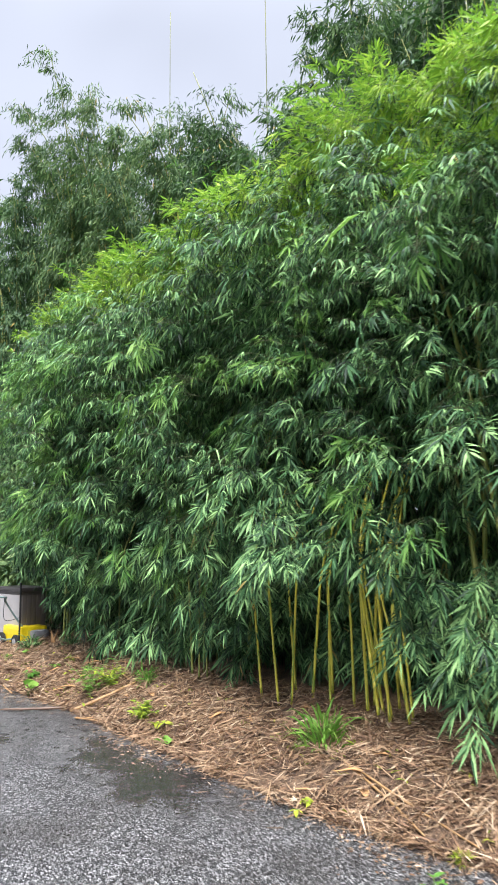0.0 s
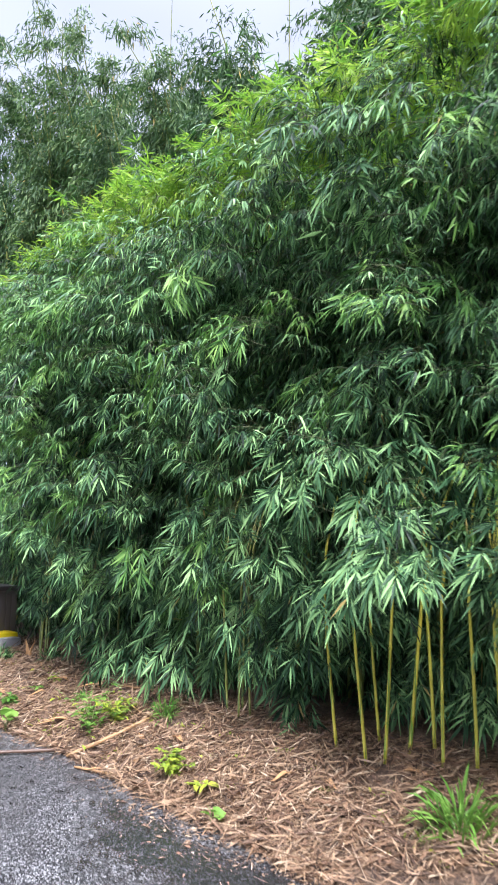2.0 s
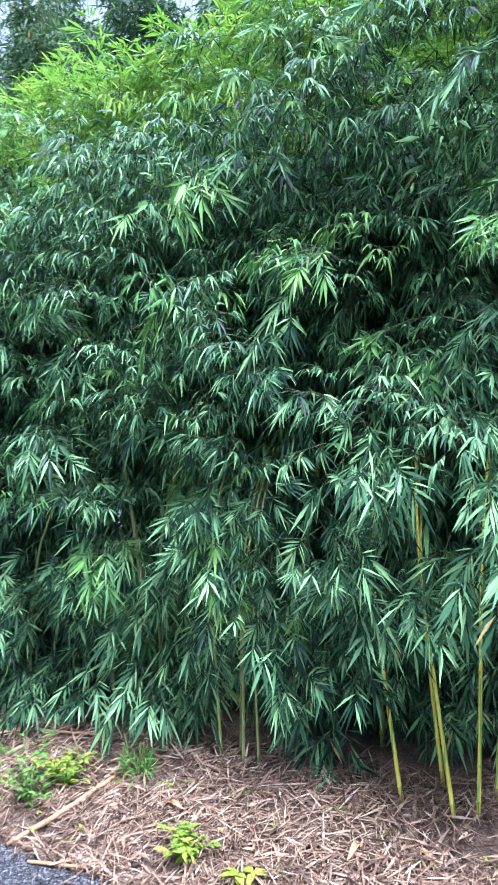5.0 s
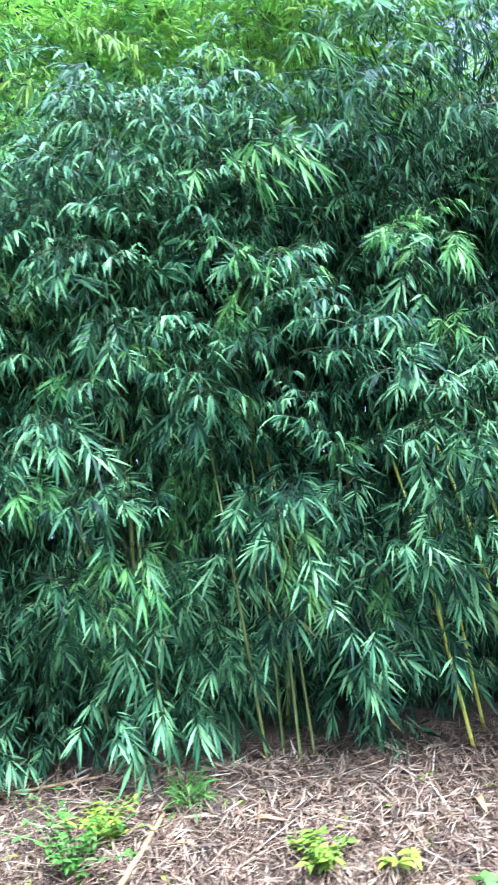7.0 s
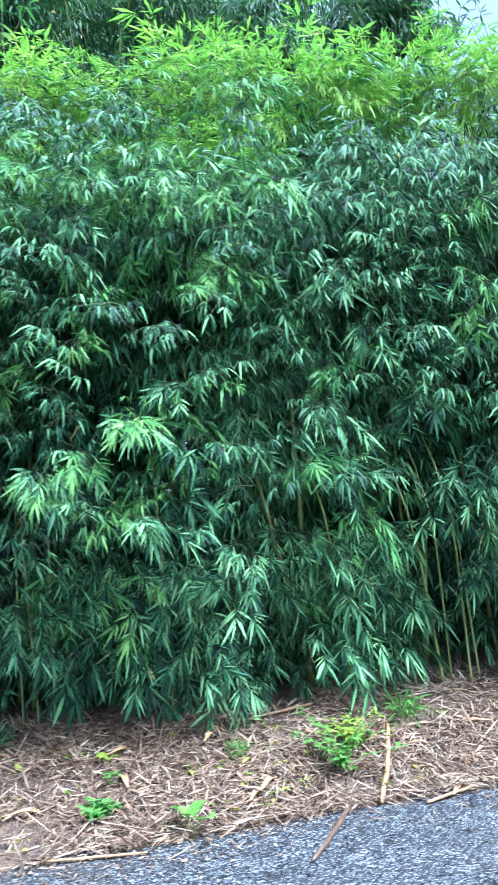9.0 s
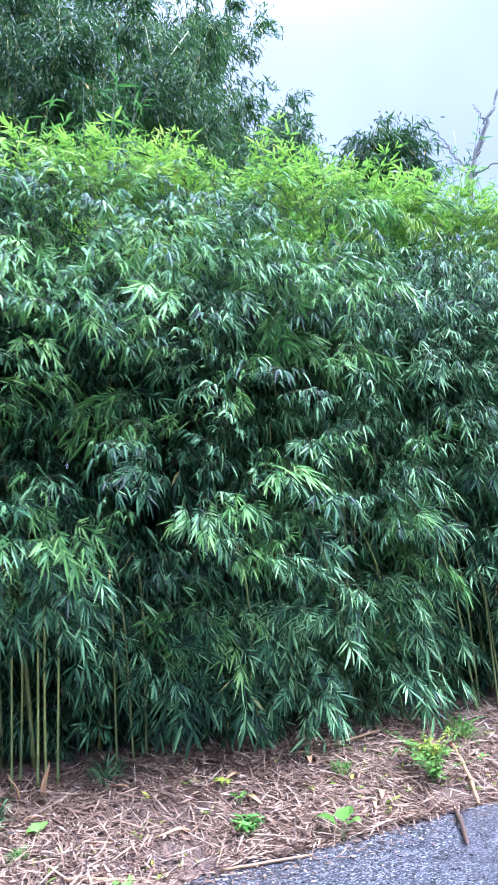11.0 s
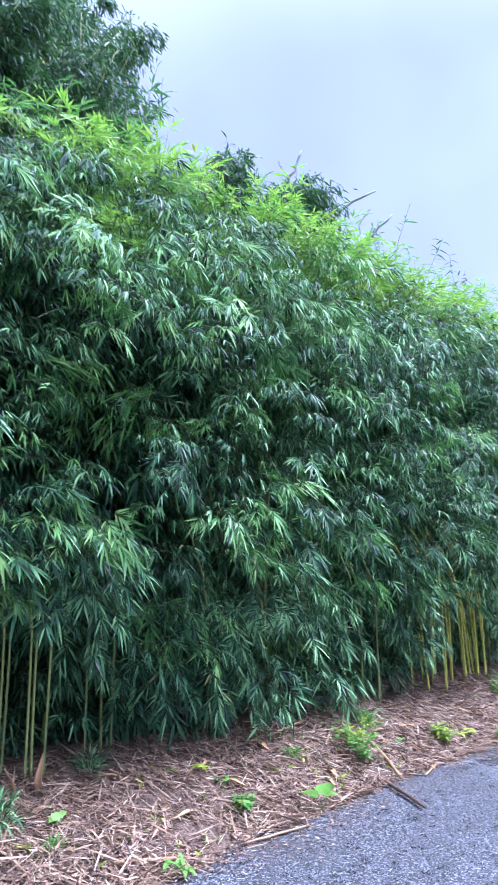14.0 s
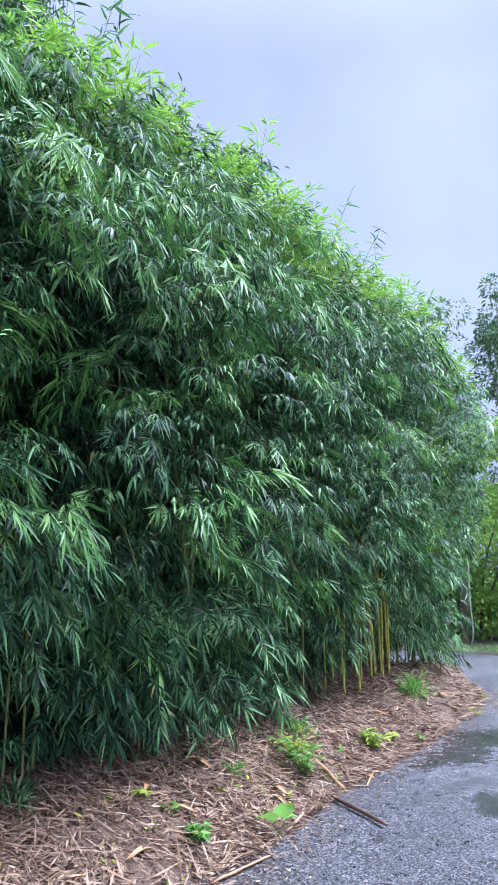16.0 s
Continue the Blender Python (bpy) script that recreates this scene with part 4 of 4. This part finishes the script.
for i, (ux, uy) in enumerate(((-12.4, 6.2), (-14.6, 6.0), (-17.0, 6.0), (-9.8, 7.0), (-8.2, 7.0), (-6.6, 7.0), (-5.0, 7.0), (-3.4, 7.0), (-1.8, 7.0))):
    leafy_mass("shrub", ux, uy, 1.3, 0.7, 3.6, 30, 160, 80 + i, LEAF_FAR, "dark shrubby undergrowth below the tall bamboo", "shrub", (0.12, 0.24))


def dead_trunk():
    c = thing("dead_tree", (3.75, 4.45, -0.02), label="broken dead trunk wrapped by a pale climbing vine", category="dead tree")
    line = smooth_line((0, 0, 0), (0.02, 0.01, 0.5), (-0.02, 0.0, 1.0), (0.0, 0.02, 1.5), n=14)
    slim("trunk", line, np.interp(np.linspace(0, 1, 14), [0, 0.1, 0.9, 1], [0.085, 0.068, 0.06, 0.035]), BARK, c, 9)
    vine = smooth_line((0.14, -0.05, 0.0), (-0.03, -0.14, 0.3), (-0.08, -0.12, 0.9), (-0.04, -0.1, 1.7), (-0.06, -0.06, 2.5), (0.0, -0.03, 3.2), n=22)
    slim("vine", vine, np.linspace(0.016, 0.009, 22), VINE, c, 5, "pale green climbing vine")
    r = np.random.default_rng(5)
    k = 90
    u = r.uniform(0.7, 1, k)
    p = np.stack([np.interp(u, np.linspace(0, 1, 22), vine[:, q]) for q in range(3)], 1) + r.normal(0, 0.05, (k, 3))
    v, t, s = leaves(p, r.normal(0, 1, (k, 3)) + [0, 0, -0.4], r.uniform(0.06, 0.13, k), r.uniform(0.025, 0.05, k), r.uniform(0, 0.4, k), r.normal(0, 0.8, k))
    ob = new("vine_foliage", mesh_of("vine_foliage", v, t, LEAF_WEED))
    ob.parent = c
    tagged(ob, kind="stuff")


dead_trunk()


def verge():
    """Bright mown grass along the far edge of the drive, with dark brown ground under the shrubs."""
    r = np.random.default_rng(8)
    bm = bmesh.new()
    ys = np.linspace(-7, 12, 60)
    rows = [[bm.verts.new((x + 0.12 * fbm(y, x), y, z)) for x, z in ((2.55, -0.02), (2.7, 0.03), (3.3, 0.06), (3.7, 0.05), (8.5, 0.1), (8.6, -0.03))] for y in ys]
    for a, b in zip(rows, rows[1:]):
        for i in range(5):
            bm.faces.new((a[i], a[i + 1], b[i + 1], b[i]))
    tagged(part("undergrowth_floor", bm, UNDERGROWTH, None), "dark brown ground under the roadside shrubs", "ground", kind="structure")
    n = 6000
    p = np.stack([r.uniform(2.62, 3.7, n), r.uniform(-3, 9, n), np.full(n, 0.02)], 1)
    d = np.stack([r.normal(0, 0.45, n), r.normal(0, 0.45, n), np.ones(n)], 1)
    v, t, s = leaves(p, d, r.uniform(0.06, 0.16, n), r.uniform(0.006, 0.012, n), r.uniform(0, 0.5, n), r.uniform(-1, 1, n), 0, False)
    tagged(new("verge_grass", mesh_of("verge_grass", v, t, LEAF_WEED)), "bright green grass strip beside the drive", "grass", kind="stuff")


verge()

# ---- small things ----


def weed(place, kind, size, seed, mat_, label, category="weed"):
    """A plant on the bed: 'broad' leaves on stalks, a 'leafy' many-stemmed herb, or a 'grass' tuft."""
    r = np.random.default_rng(seed)
    x, y = place
    z = max(0.0, bed_height(x, y))
    c = thing("weed" if kind != "grass" else "grass_tuft", (x, y, z), label=label, category=category)
    if kind == "grass":
        n = 150
        a = r.uniform(0, 6.3, n)
        p = np.stack([np.cos(a), np.sin(a), np.zeros(n)], 1) * (r.uniform(0, 0.3, n) * size)[:, None]
        p[:, 2] = r.uniform(0, 0.5, n) ** 1.5 * size
        d = np.stack([np.cos(a) * 0.9, np.sin(a) * 0.9, r.uniform(0.5, 2.6, n)], 1) + r.normal(0, 0.25, (n, 3))
        ln = size * r.uniform(0.25, 0.6, n)
        v, t, s = leaves(p, d, ln, np.full(n, 0.028) * size * r.uniform(0.6, 1.5, n), r.uniform(0.2, 0.9, n), r.normal(0, 0.5, n))
        ob = new("foliage", mesh_of("foliage", v, t, mat_))
        ob.parent = c
        tagged(ob, kind="stuff")
        return c
    stems = {"broad": 3, "leafy": 15, "small": 3}[kind]
    blocks = []
    for k in range(stems):
        a = k * 2.4 + r.uniform(-0.3, 0.3)
        out = np.array([math.cos(a), math.sin(a), 0])
        top = out * size * (r.uniform(0.1, 0.4) if kind == "broad" else r.uniform(0.15, 0.95)) + [0, 0, size * r.uniform(0.3, 0.8)]
        line = smooth_line((0, 0, -0.01), top * [0.35, 0.35, 0.6], top, n=6)
        slim("stem", line, np.linspace(0.003, 0.0015, 6), HERB_STEM, c, 4)
        if kind == "broad":
            n, ln, w = 1, size * r.uniform(0.6, 0.9, 1), 1.0
        elif kind == "leafy":
            n, ln, w = 15, r.uniform(0.025, 0.065, 15), 0.42
        else:
            n, ln, w = 5, size * r.uniform(0.45, 0.8, 5), 0.42
        u = r.uniform(0.12 if kind == "leafy" else 0.85, 1, n)
        p = np.stack([np.interp(u, np.linspace(0, 1, 6), line[:, q]) for q in range(3)], 1)
        az = r.uniform(0, 6.3, n)
        d = np.stack([np.cos(az), np.sin(az), r.uniform(-0.1, 0.5, n) + (0.6 if kind == "broad" else 0.0)], 1)
        dr, ro = r.uniform(0.1, 0.5, n), r.normal(0, 0.3, n)
        if kind == "leafy":
            blocks.append(leaves(p, d, ln, ln * w, dr, ro))
            continue
        for q in range(n):
            v, t, s = leaves(p[q : q + 1], d[q : q + 1], ln[q : q + 1], ln[q : q + 1] * w, dr[q : q + 1], ro[q : q + 1])
            new("leaf", mesh_of("leaf", v, t, mat_)).parent = c
    if blocks:
        v, t, s = join(blocks)
        ob = new("foliage", mesh_of("foliage", v, t, mat_))
        ob.parent = c
        tagged(ob, kind="stuff")
    return c


WEEDS = [((-7.25, 3.56), "broad", 0.17, LEAF_WEED, "bright green broad-leaved weed at the edge of the bed"),
         ((-6.38, 3.76), "leafy", 0.42, LEAF_WEED, "bushy light green weed on the mulch"),
         ((-6.25, 3.9), "leafy", 0.26, LEAF_WEED_YELLOW, "yellowish herb beside a bushy weed"),
         ((-7.64, 4.06), "small", 0.09, LEAF_WEED, "small green seedling on the mulch"),
         ((-7.72, 3.83), "leafy", 0.12, LEAF_GRASS, "low green herb on the mulch"),
         ((-7.66, 4.25), "small", 0.08, LEAF_WEED_YELLOW, "small yellowing seedling on the mulch"),
         ((-5.27, 3.62), "leafy", 0.2, LEAF_WEED_YELLOW, "yellow-green low herb on the mulch"),
         ((-4.66, 3.37), "broad", 0.1, LEAF_WEED, "bright green small plant at the edge of the asphalt"),
         ((-4.95, 3.55), "small", 0.12, LEAF_WEED_YELLOW, "small yellow-green weed on the mulch"),
         ((-8.5, 3.62), "small", 0.1, LEAF_WEED, "small green weed beside the asphalt"),
         ((-8.8, 4.25), "broad", 0.09, LEAF_WEED, "small bright round-leaved seedling on the mulch"),
         ((-8.35, 3.68), "small", 0.07, LEAF_WEED_YELLOW, "small yellow seedling on the mulch"),
         ((-3.04, 3.2), "small", 0.09, LEAF_WEED_YELLOW, "sparse yellowing weed on the mulch"),
         ((-1.98, 2.9), "small", 0.08, LEAF_GRASS, "pale green weed at the asphalt edge")]
for i, (p, kind, size, mat_, label) in enumerate(WEEDS):
    weed(p, kind, size, 300 + i, mat_, label)
for i, (p, size, mat_, label) in enumerate([((-3.38, 3.74), 0.52, LEAF_WEED, "leafy tuft of light green grass on the mulch"), ((-5.85, 4.05), 0.3, LEAF_GRASS, "long-leaved grass tuft at the foot of the bamboo"), ((-8.93, 4.1), 0.14, LEAF_GRASS, "thin grass tuft on the mulch"),
                                           ((-9.05, 4.45), 0.36, LEAF, "dark green leafy tuft under the bamboo"), ((-8.3, 4.6), 0.3, LEAF, "dark green leafy tuft under the bamboo"), ((-2.06, 3.24), 0.13, LEAF_WEED_YELLOW, "yellowing grass tuft on the mulch"), ((-6.9, 4.05), 0.18, LEAF_GRASS, "thin grass tuft on the mulch")]):
    weed(p, "grass", size, 340 + i, mat_, label, "grass")


def make_seedlings():
    """Tiny green shoots that have come up all over the mulch."""
    r = np.random.default_rng(77)
    spots = [(r.uniform(-9.3, -6.2), r.uniform(0.1, 0.95)) for _ in range(70)] + [(r.uniform(-6.2, -1.6), r.uniform(0.05, 0.9)) for _ in range(40)]
    P, D, Ls = [], [], []
    for x, u in spots:
        y = float(edge_y(x) + u * (base_y(x) - edge_y(x)))
        z = max(0.0, bed_height(x, y))
        for _ in range(r.integers(3, 10)):
            a = r.uniform(0, 6.3)
            P.append((x + r.normal(0, 0.03), y + r.normal(0, 0.03), z))
            D.append((math.cos(a), math.sin(a), r.uniform(0.3, 1.4)))
            Ls.append(r.uniform(0.03, 0.085))
    ln = np.array(Ls)
    n = len(ln)
    v, t, _ = leaves(np.array(P), np.array(D), ln, ln * r.uniform(0.1, 0.4, n), r.uniform(0.1, 0.7, n), r.normal(0, 0.5, n))
    tagged(new("seedling_scatter", mesh_of("seedling_scatter", v, t, LEAF_WEED_YELLOW)), "tiny yellow-green seedlings scattered over the mulch", "seedlings", kind="stuff")


make_seedlings()


def stick(a, b, radius, material, label, sag=0.0, nodes=False):
    a, b = np.array(a, float), np.array(b, float)
    n = 14
    s = np.linspace(0, 1, n)
    line = a + (b - a) * s[:, None]
    line[:, 0] += sag * np.sin(s * np.pi) + rng.normal(0, 0.002, n)
    line[:, 2] += rng.normal(0, 0.001, n)
    rad = radius * np.interp(s, [0, 0.04, 0.5, 0.96, 1], [0.7, 1, 0.95, 0.85, 0.5])
    if nodes:
        rad[[4, 9]] *= 1.25
    v, t, _ = tube_block(line - a, rad, 8)
    ob = new("stick", mesh_of("stick", v, t, material))
    ob.matrix_world = Matrix.Translation(a)
    tagged(ob, label, "stick")


def on_bed(x, y, up=0.02):
    return (x, y, max(0.0, bed_height(x, y)) + up)


stick((-6.44, 3.53, 0.022), (-6.79, 3.06, 0.02), 0.0135, STICK_DARK, "wet dark brown stick lying on the asphalt", 0.01, True)
stick(on_bed(-6.27, 3.5), on_bed(-5.98, 4.02), 0.014, STICK_PALE, "dead tan bamboo stem lying across the mulch", 0.02, True)
stick(on_bed(-6.5, 4.05), on_bed(-6.25, 3.98), 0.013, STICK_PALE, "short piece of dry tan bamboo stem", 0.0, True)
stick(on_bed(-6.45, 4.12), on_bed(-6.1, 4.02, 0.03), 0.008, STICK_PALE, "thin dry bamboo stem on the mulch")
stick(on_bed(-6.9, 4.3), on_bed(-6.35, 4.32, 0.03), 0.01, STICK_PALE, "pale dry stem at the foot of the bamboo")
stick(on_bed(-6.05, 3.42, 0.012), on_bed(-5.7, 3.47), 0.009, STICK_PALE, "broken tan stem at the asphalt edge")
stick(on_bed(-8.0, 3.62, 0.012), on_bed(-7.5, 3.5, 0.012), 0.008, STICK_PALE, "bleached straw-coloured stem at the asphalt edge")
stick(on_bed(-8.75, 3.85), on_bed(-8.35, 3.7), 0.012, STICK_PALE, "reddish tan bamboo piece on the mulch", 0.0, True)
stick(on_bed(-3.1, 3.62), on_bed(-2.3, 3.3), 0.008, STICK_PALE, "long dry straw-coloured stem on the mulch", 0.03)
stick(on_bed(-2.9, 3.55, 0.03), on_bed(-2.0, 3.35, 0.03), 0.007, STICK_PALE, "long dry straw-coloured stem on the mulch", -0.03)


def dry_sheath(x, y, turn, size, up, seed, z=None):
    """A curled papery culm sheath."""
    r = np.random.default_rng(seed)
    n, m = 9, 6
    v = []
    for i in range(n):
        s = i / (n - 1)
        w = size * 0.15 * min(1.0, 0.45 + s * 4) * (1.001 - s) ** 0.75
        for j in range(m):
            a = (j / (m - 1) - 0.5) * 2.3
            v.append((w * math.sin(a), size * s, w * (1 - math.cos(a)) * 0.8 + 0.06 * size * math.sin(s * 5)))
    t = []
    for i in range(n - 1):
        for j in range(m - 1):
            q = i * m + j
            t += [(q, q + 1, q + m + 1), (q, q + m + 1, q + m)]
    ob = new("dry_sheath", mesh_of("dry_sheath", v, t, SHEATH))
    sol = ob.modifiers.new("thickness", "SOLIDIFY")
    sol.thickness = 0.002
    ob.matrix_world = pose(x, y, (bed_height(x, y) if z is None else z) + 0.012, up, 0, turn)
    tagged(ob, "curled orange-brown papery bamboo sheath" + (" standing against the stems" if up > 30 else " lying on the mulch"), "dry sheath", group="dry bamboo sheaths")


dry_sheath(-8.83, 4.64, 80, 0.17, 74, 1)
dry_sheath(-8.68, 4.6, -60, 0.2, 82, 2)
for i in range(26):
    x = rng.uniform(-9.5, -1.6)
    y = float(edge_y(x)) + rng.uniform(0.12, 0.95) * float(base_y(x) - edge_y(x))
    dry_sheath(x, y, rng.uniform(0, 360), rng.uniform(0.1, 0.22), rng.uniform(0, 14), 10 + i)
dry_sheath(-5.82, 3.5, 140, 0.13, 8, 60)


def bare_tree():
    """A leafless tree far behind the hedge: a tall trunk and forked limbs."""
    c = thing("bare_tree", (6.4, 13.4, -0.05), label="leafless grey tree with forked limbs behind the hedge", category="tree")
    r = np.random.default_rng(3)
    across = np.array([0.81, -0.59])
    limbs = (("trunk", 0.17, [(0.2, 0), (0.1, 5.0), (-0.4, 9.5), (-0.74, 11.9)]), ("limb", 0.085, [(-0.74, 11.9), (-0.49, 12.95), (0, 14.0), (0.2, 14.5), (0.55, 15.3)]), ("limb", 0.032, [(0.0, 14.0), (-0.1, 14.4), (-0.3, 14.8)]),
             ("limb", 0.045, [(-0.56, 12.75), (-1.0, 13.2), (-1.4, 14.1)]), ("limb", 0.025, [(-1.15, 13.5), (-1.5, 13.7), (-1.62, 13.95)]), ("limb", 0.04, [(-0.6, 12.5), (0.0, 12.75), (0.6, 12.98)]),
             ("limb", 0.03, [(-0.4, 13.1), (-0.15, 13.5), (-0.2, 14.0)]), ("limb", 0.09, [(0.1, 9.0), (0.3, 11.3), (1.1, 12.4), (1.85, 13.3), (3.1, 14.2)]), ("limb", 0.03, [(1.3, 12.65), (1.55, 13.2), (1.5, 13.6)]),
             ("limb", 0.055, [(0.3, 9.0), (1.1, 11.1), (1.4, 12.5), (1.9, 13.0)]), ("limb", 0.075, [(0.4, 8.0), (1.6, 11.1), (2.6, 12.3), (3.7, 13.4)]), ("limb", 0.025, [(0.6, 11.7), (0.5, 12.3), (0.45, 12.6)]), ("limb", 0.03, [(2.4, 12.1), (2.5, 12.9), (2.9, 13.5)]))
    for name, r0, pts in limbs:
        line = smooth_line(*[(across[0] * u, across[1] * u, z) for u, z in pts], n=14)
        line[1:-1] += r.normal(0, 0.03, (12, 3))
        slim(name, line, np.linspace(r0, r0 * 0.4, 14), BRANCH_GREY, c, 6)


bare_tree()


def bare_shoots():
    """Tall leafless shoots above the bamboo tops."""
    for x, y, z0, z1 in ((-9.9, 7.2, 6.0, 11.3), (-7.7, 7.5, 5.5, 11.2), (-3.2, 5.8, 4.4, 6.8)):
        ob = slim("bamboo_shoot", smooth_line((0, 0, 0), (0.03, 0, (z1 - z0) * 0.5), (0.0, 0, z1 - z0), n=14) , np.linspace(0.016, 0.005, 14), CULM_GREEN, None, 6)
        ob.matrix_world = Matrix.Translation((x, y, 0)) @ Matrix.Diagonal((1, 1, z1 / (z1 - z0), 1))
        tagged(ob, "tall thin bare bamboo shoot rising above the leaves", "bamboo shoot", group="bare shoots")


bare_shoots()


def storage_box():
    """A grey-brown resin deck box with ribbed sides and an overhanging lid."""
    c = thing("storage_box", (-10.15, 4.84, 0.16), 0, label="grey-brown ribbed resin storage box with a dark lid", category="storage box")
    w, d, h = 0.36, 0.19, 0.76
    bm = bmesh.new()
    box(bm, -w, -d, -0.05, w, d, h, 0.012)
    part("body", bm, RESIN, c)
    for i in range(5):
        for side in (-1, 1):
            bm = bmesh.new()
            y = -d + 0.045 + i * (2 * d - 0.09) / 4
            box(bm, side * (w - 0.003) - 0.012, y - 0.028, 0.03, side * (w - 0.003) + 0.012, y + 0.028, h - 0.05, 0.006)
            part("rib", bm, RESIN, c)
    bm = bmesh.new()
    box(bm, -w + 0.03, -d - 0.012, 0.03, w - 0.03, -d + 0.01, h - 0.06, 0.006)
    part("front_panel", bm, RESIN_PALE, c, "pale grey front panel")
    bm = bmesh.new()
    box(bm, -w - 0.035, -d - 0.035, h - 0.01, w + 0.035, d + 0.035, h + 0.045, 0.016)
    part("lid", bm, RESIN_LID, c, "dark overhanging lid")


def garden_stake():
    ob = slim("garden_stake", smooth_line((0, 0, -0.1), (0.0, 0.005, 0.4), (0.0, 0.0, 0.85), n=8), np.full(8, 0.012), BLACK, None, 8)
    ob.matrix_world = Matrix.Translation((-9.5, 4.5, 0.2))
    tagged(ob, "thin black metal stake beside the bamboo", "stake")


garden_stake()


def wheel(parent, x, y, z, r):
    bm = bmesh.new()
    bmesh.ops.create_cone(bm, cap_ends=True, segments=28, radius1=r, radius2=r, depth=0.05, matrix=Matrix.Translation((x, y, z)) @ Euler((radians(90), 0, 0)).to_matrix().to_4x4())
    bmesh.ops.bevel(bm, geom=[e for e in bm.edges if len(e.link_faces) == 2 and any(len(f.verts) > 4 for f in e.link_faces)], offset=0.012, segments=2, affect="EDGES")
    tyre = part("wheel", bm, RUBBER, parent, "black rubber wheel")
    bm = bmesh.new()
    bmesh.ops.create_cone(bm, cap_ends=True, segments=20, radius1=r * 0.55, radius2=r * 0.5, depth=0.062, matrix=Matrix.Translation((x, y, z)) @ Euler((radians(90), 0, 0)).to_matrix().to_4x4())
    part("hub", bm, ENGINE, tyre, "grey wheel hub")


def mower():
    """A yellow push mower with a tubular handle."""
    c = thing("lawn_mower", (-9.85, 4.76, 0.16), 0, label="yellow push lawn mower with a grey tubular handle", category="lawn mower")
    bm = bmesh.new()
    box(bm, -0.3, -0.2, 0.06, 0.26, 0.2, 0.29, 0.045)
    part("deck", bm, YELLOW, c, "bright yellow mower deck")
    bm = bmesh.new()
    box(bm, 0.1, -0.06, 0.1, 0.36, 0.19, 0.24, 0.05)
    part("engine_cover", bm, ENGINE, c, "rounded grey engine cover")
    bm = bmesh.new()
    bmesh.ops.create_cone(bm, cap_ends=True, segments=20, radius1=0.06, radius2=0.05, depth=0.05, matrix=Matrix.Translation((-0.08, 0, 0.3)))
    part("starter_cap", bm, BLACK, c)
    for x in (-0.24, 0.2):
        for y in (-0.235, 0.235):
            wheel(c, x, y, 0.09, 0.1)
    hx = 0.27
    for y in (-0.22, 0.22):
        slim("handle_tube", smooth_line((0.1, y, 0.12), (0.16, y - 0.25, 0.18), (hx - 0.06, y - 0.6, 0.6), (hx, y - 0.64, 0.7), n=12), np.full(12, 0.013), TUBE, c, 8)
    slim("handle_bar", smooth_line((hx, -0.86, 0.7), (hx - 0.02, -0.64, 0.715), (hx, -0.42, 0.7), n=10), np.full(10, 0.013), TUBE, c, 8)
    slim("cable", smooth_line((hx - 0.02, -0.44, 0.69), (0.2, -0.4, 0.4), (0.05, -0.1, 0.4), n=14), np.full(14, 0.004), BLACK, c, 5, "black control cable")


def post_lamp():
    """A small white sensor lamp on a dark post among the leaves."""
    c = thing("post_light", (-9.62, 3.99, 0.3), -20, label="small white sensor light on a dark post among the leaves", category="light")
    bm = bmesh.new()
    box(bm, -0.007, -0.007, -0.05, 0.007, 0.007, 1.06, 0.002)
    part("post", bm, BLACK, c, "thin black post")
    bm = bmesh.new()
    box(bm, -0.04, -0.04, 1.06, 0.045, 0.02, 1.10, 0.01)
    part("housing", bm, WHITE, c)
    bm = bmesh.new()
    bmesh.ops.create_uvsphere(bm, u_segments=20, v_segments=12, radius=0.03, matrix=Matrix.Translation((0.012, -0.025, 1.035)))
    part("globe", bm, WHITE, c, "round white sensor dome")


storage_box()
mower()
post_lamp()
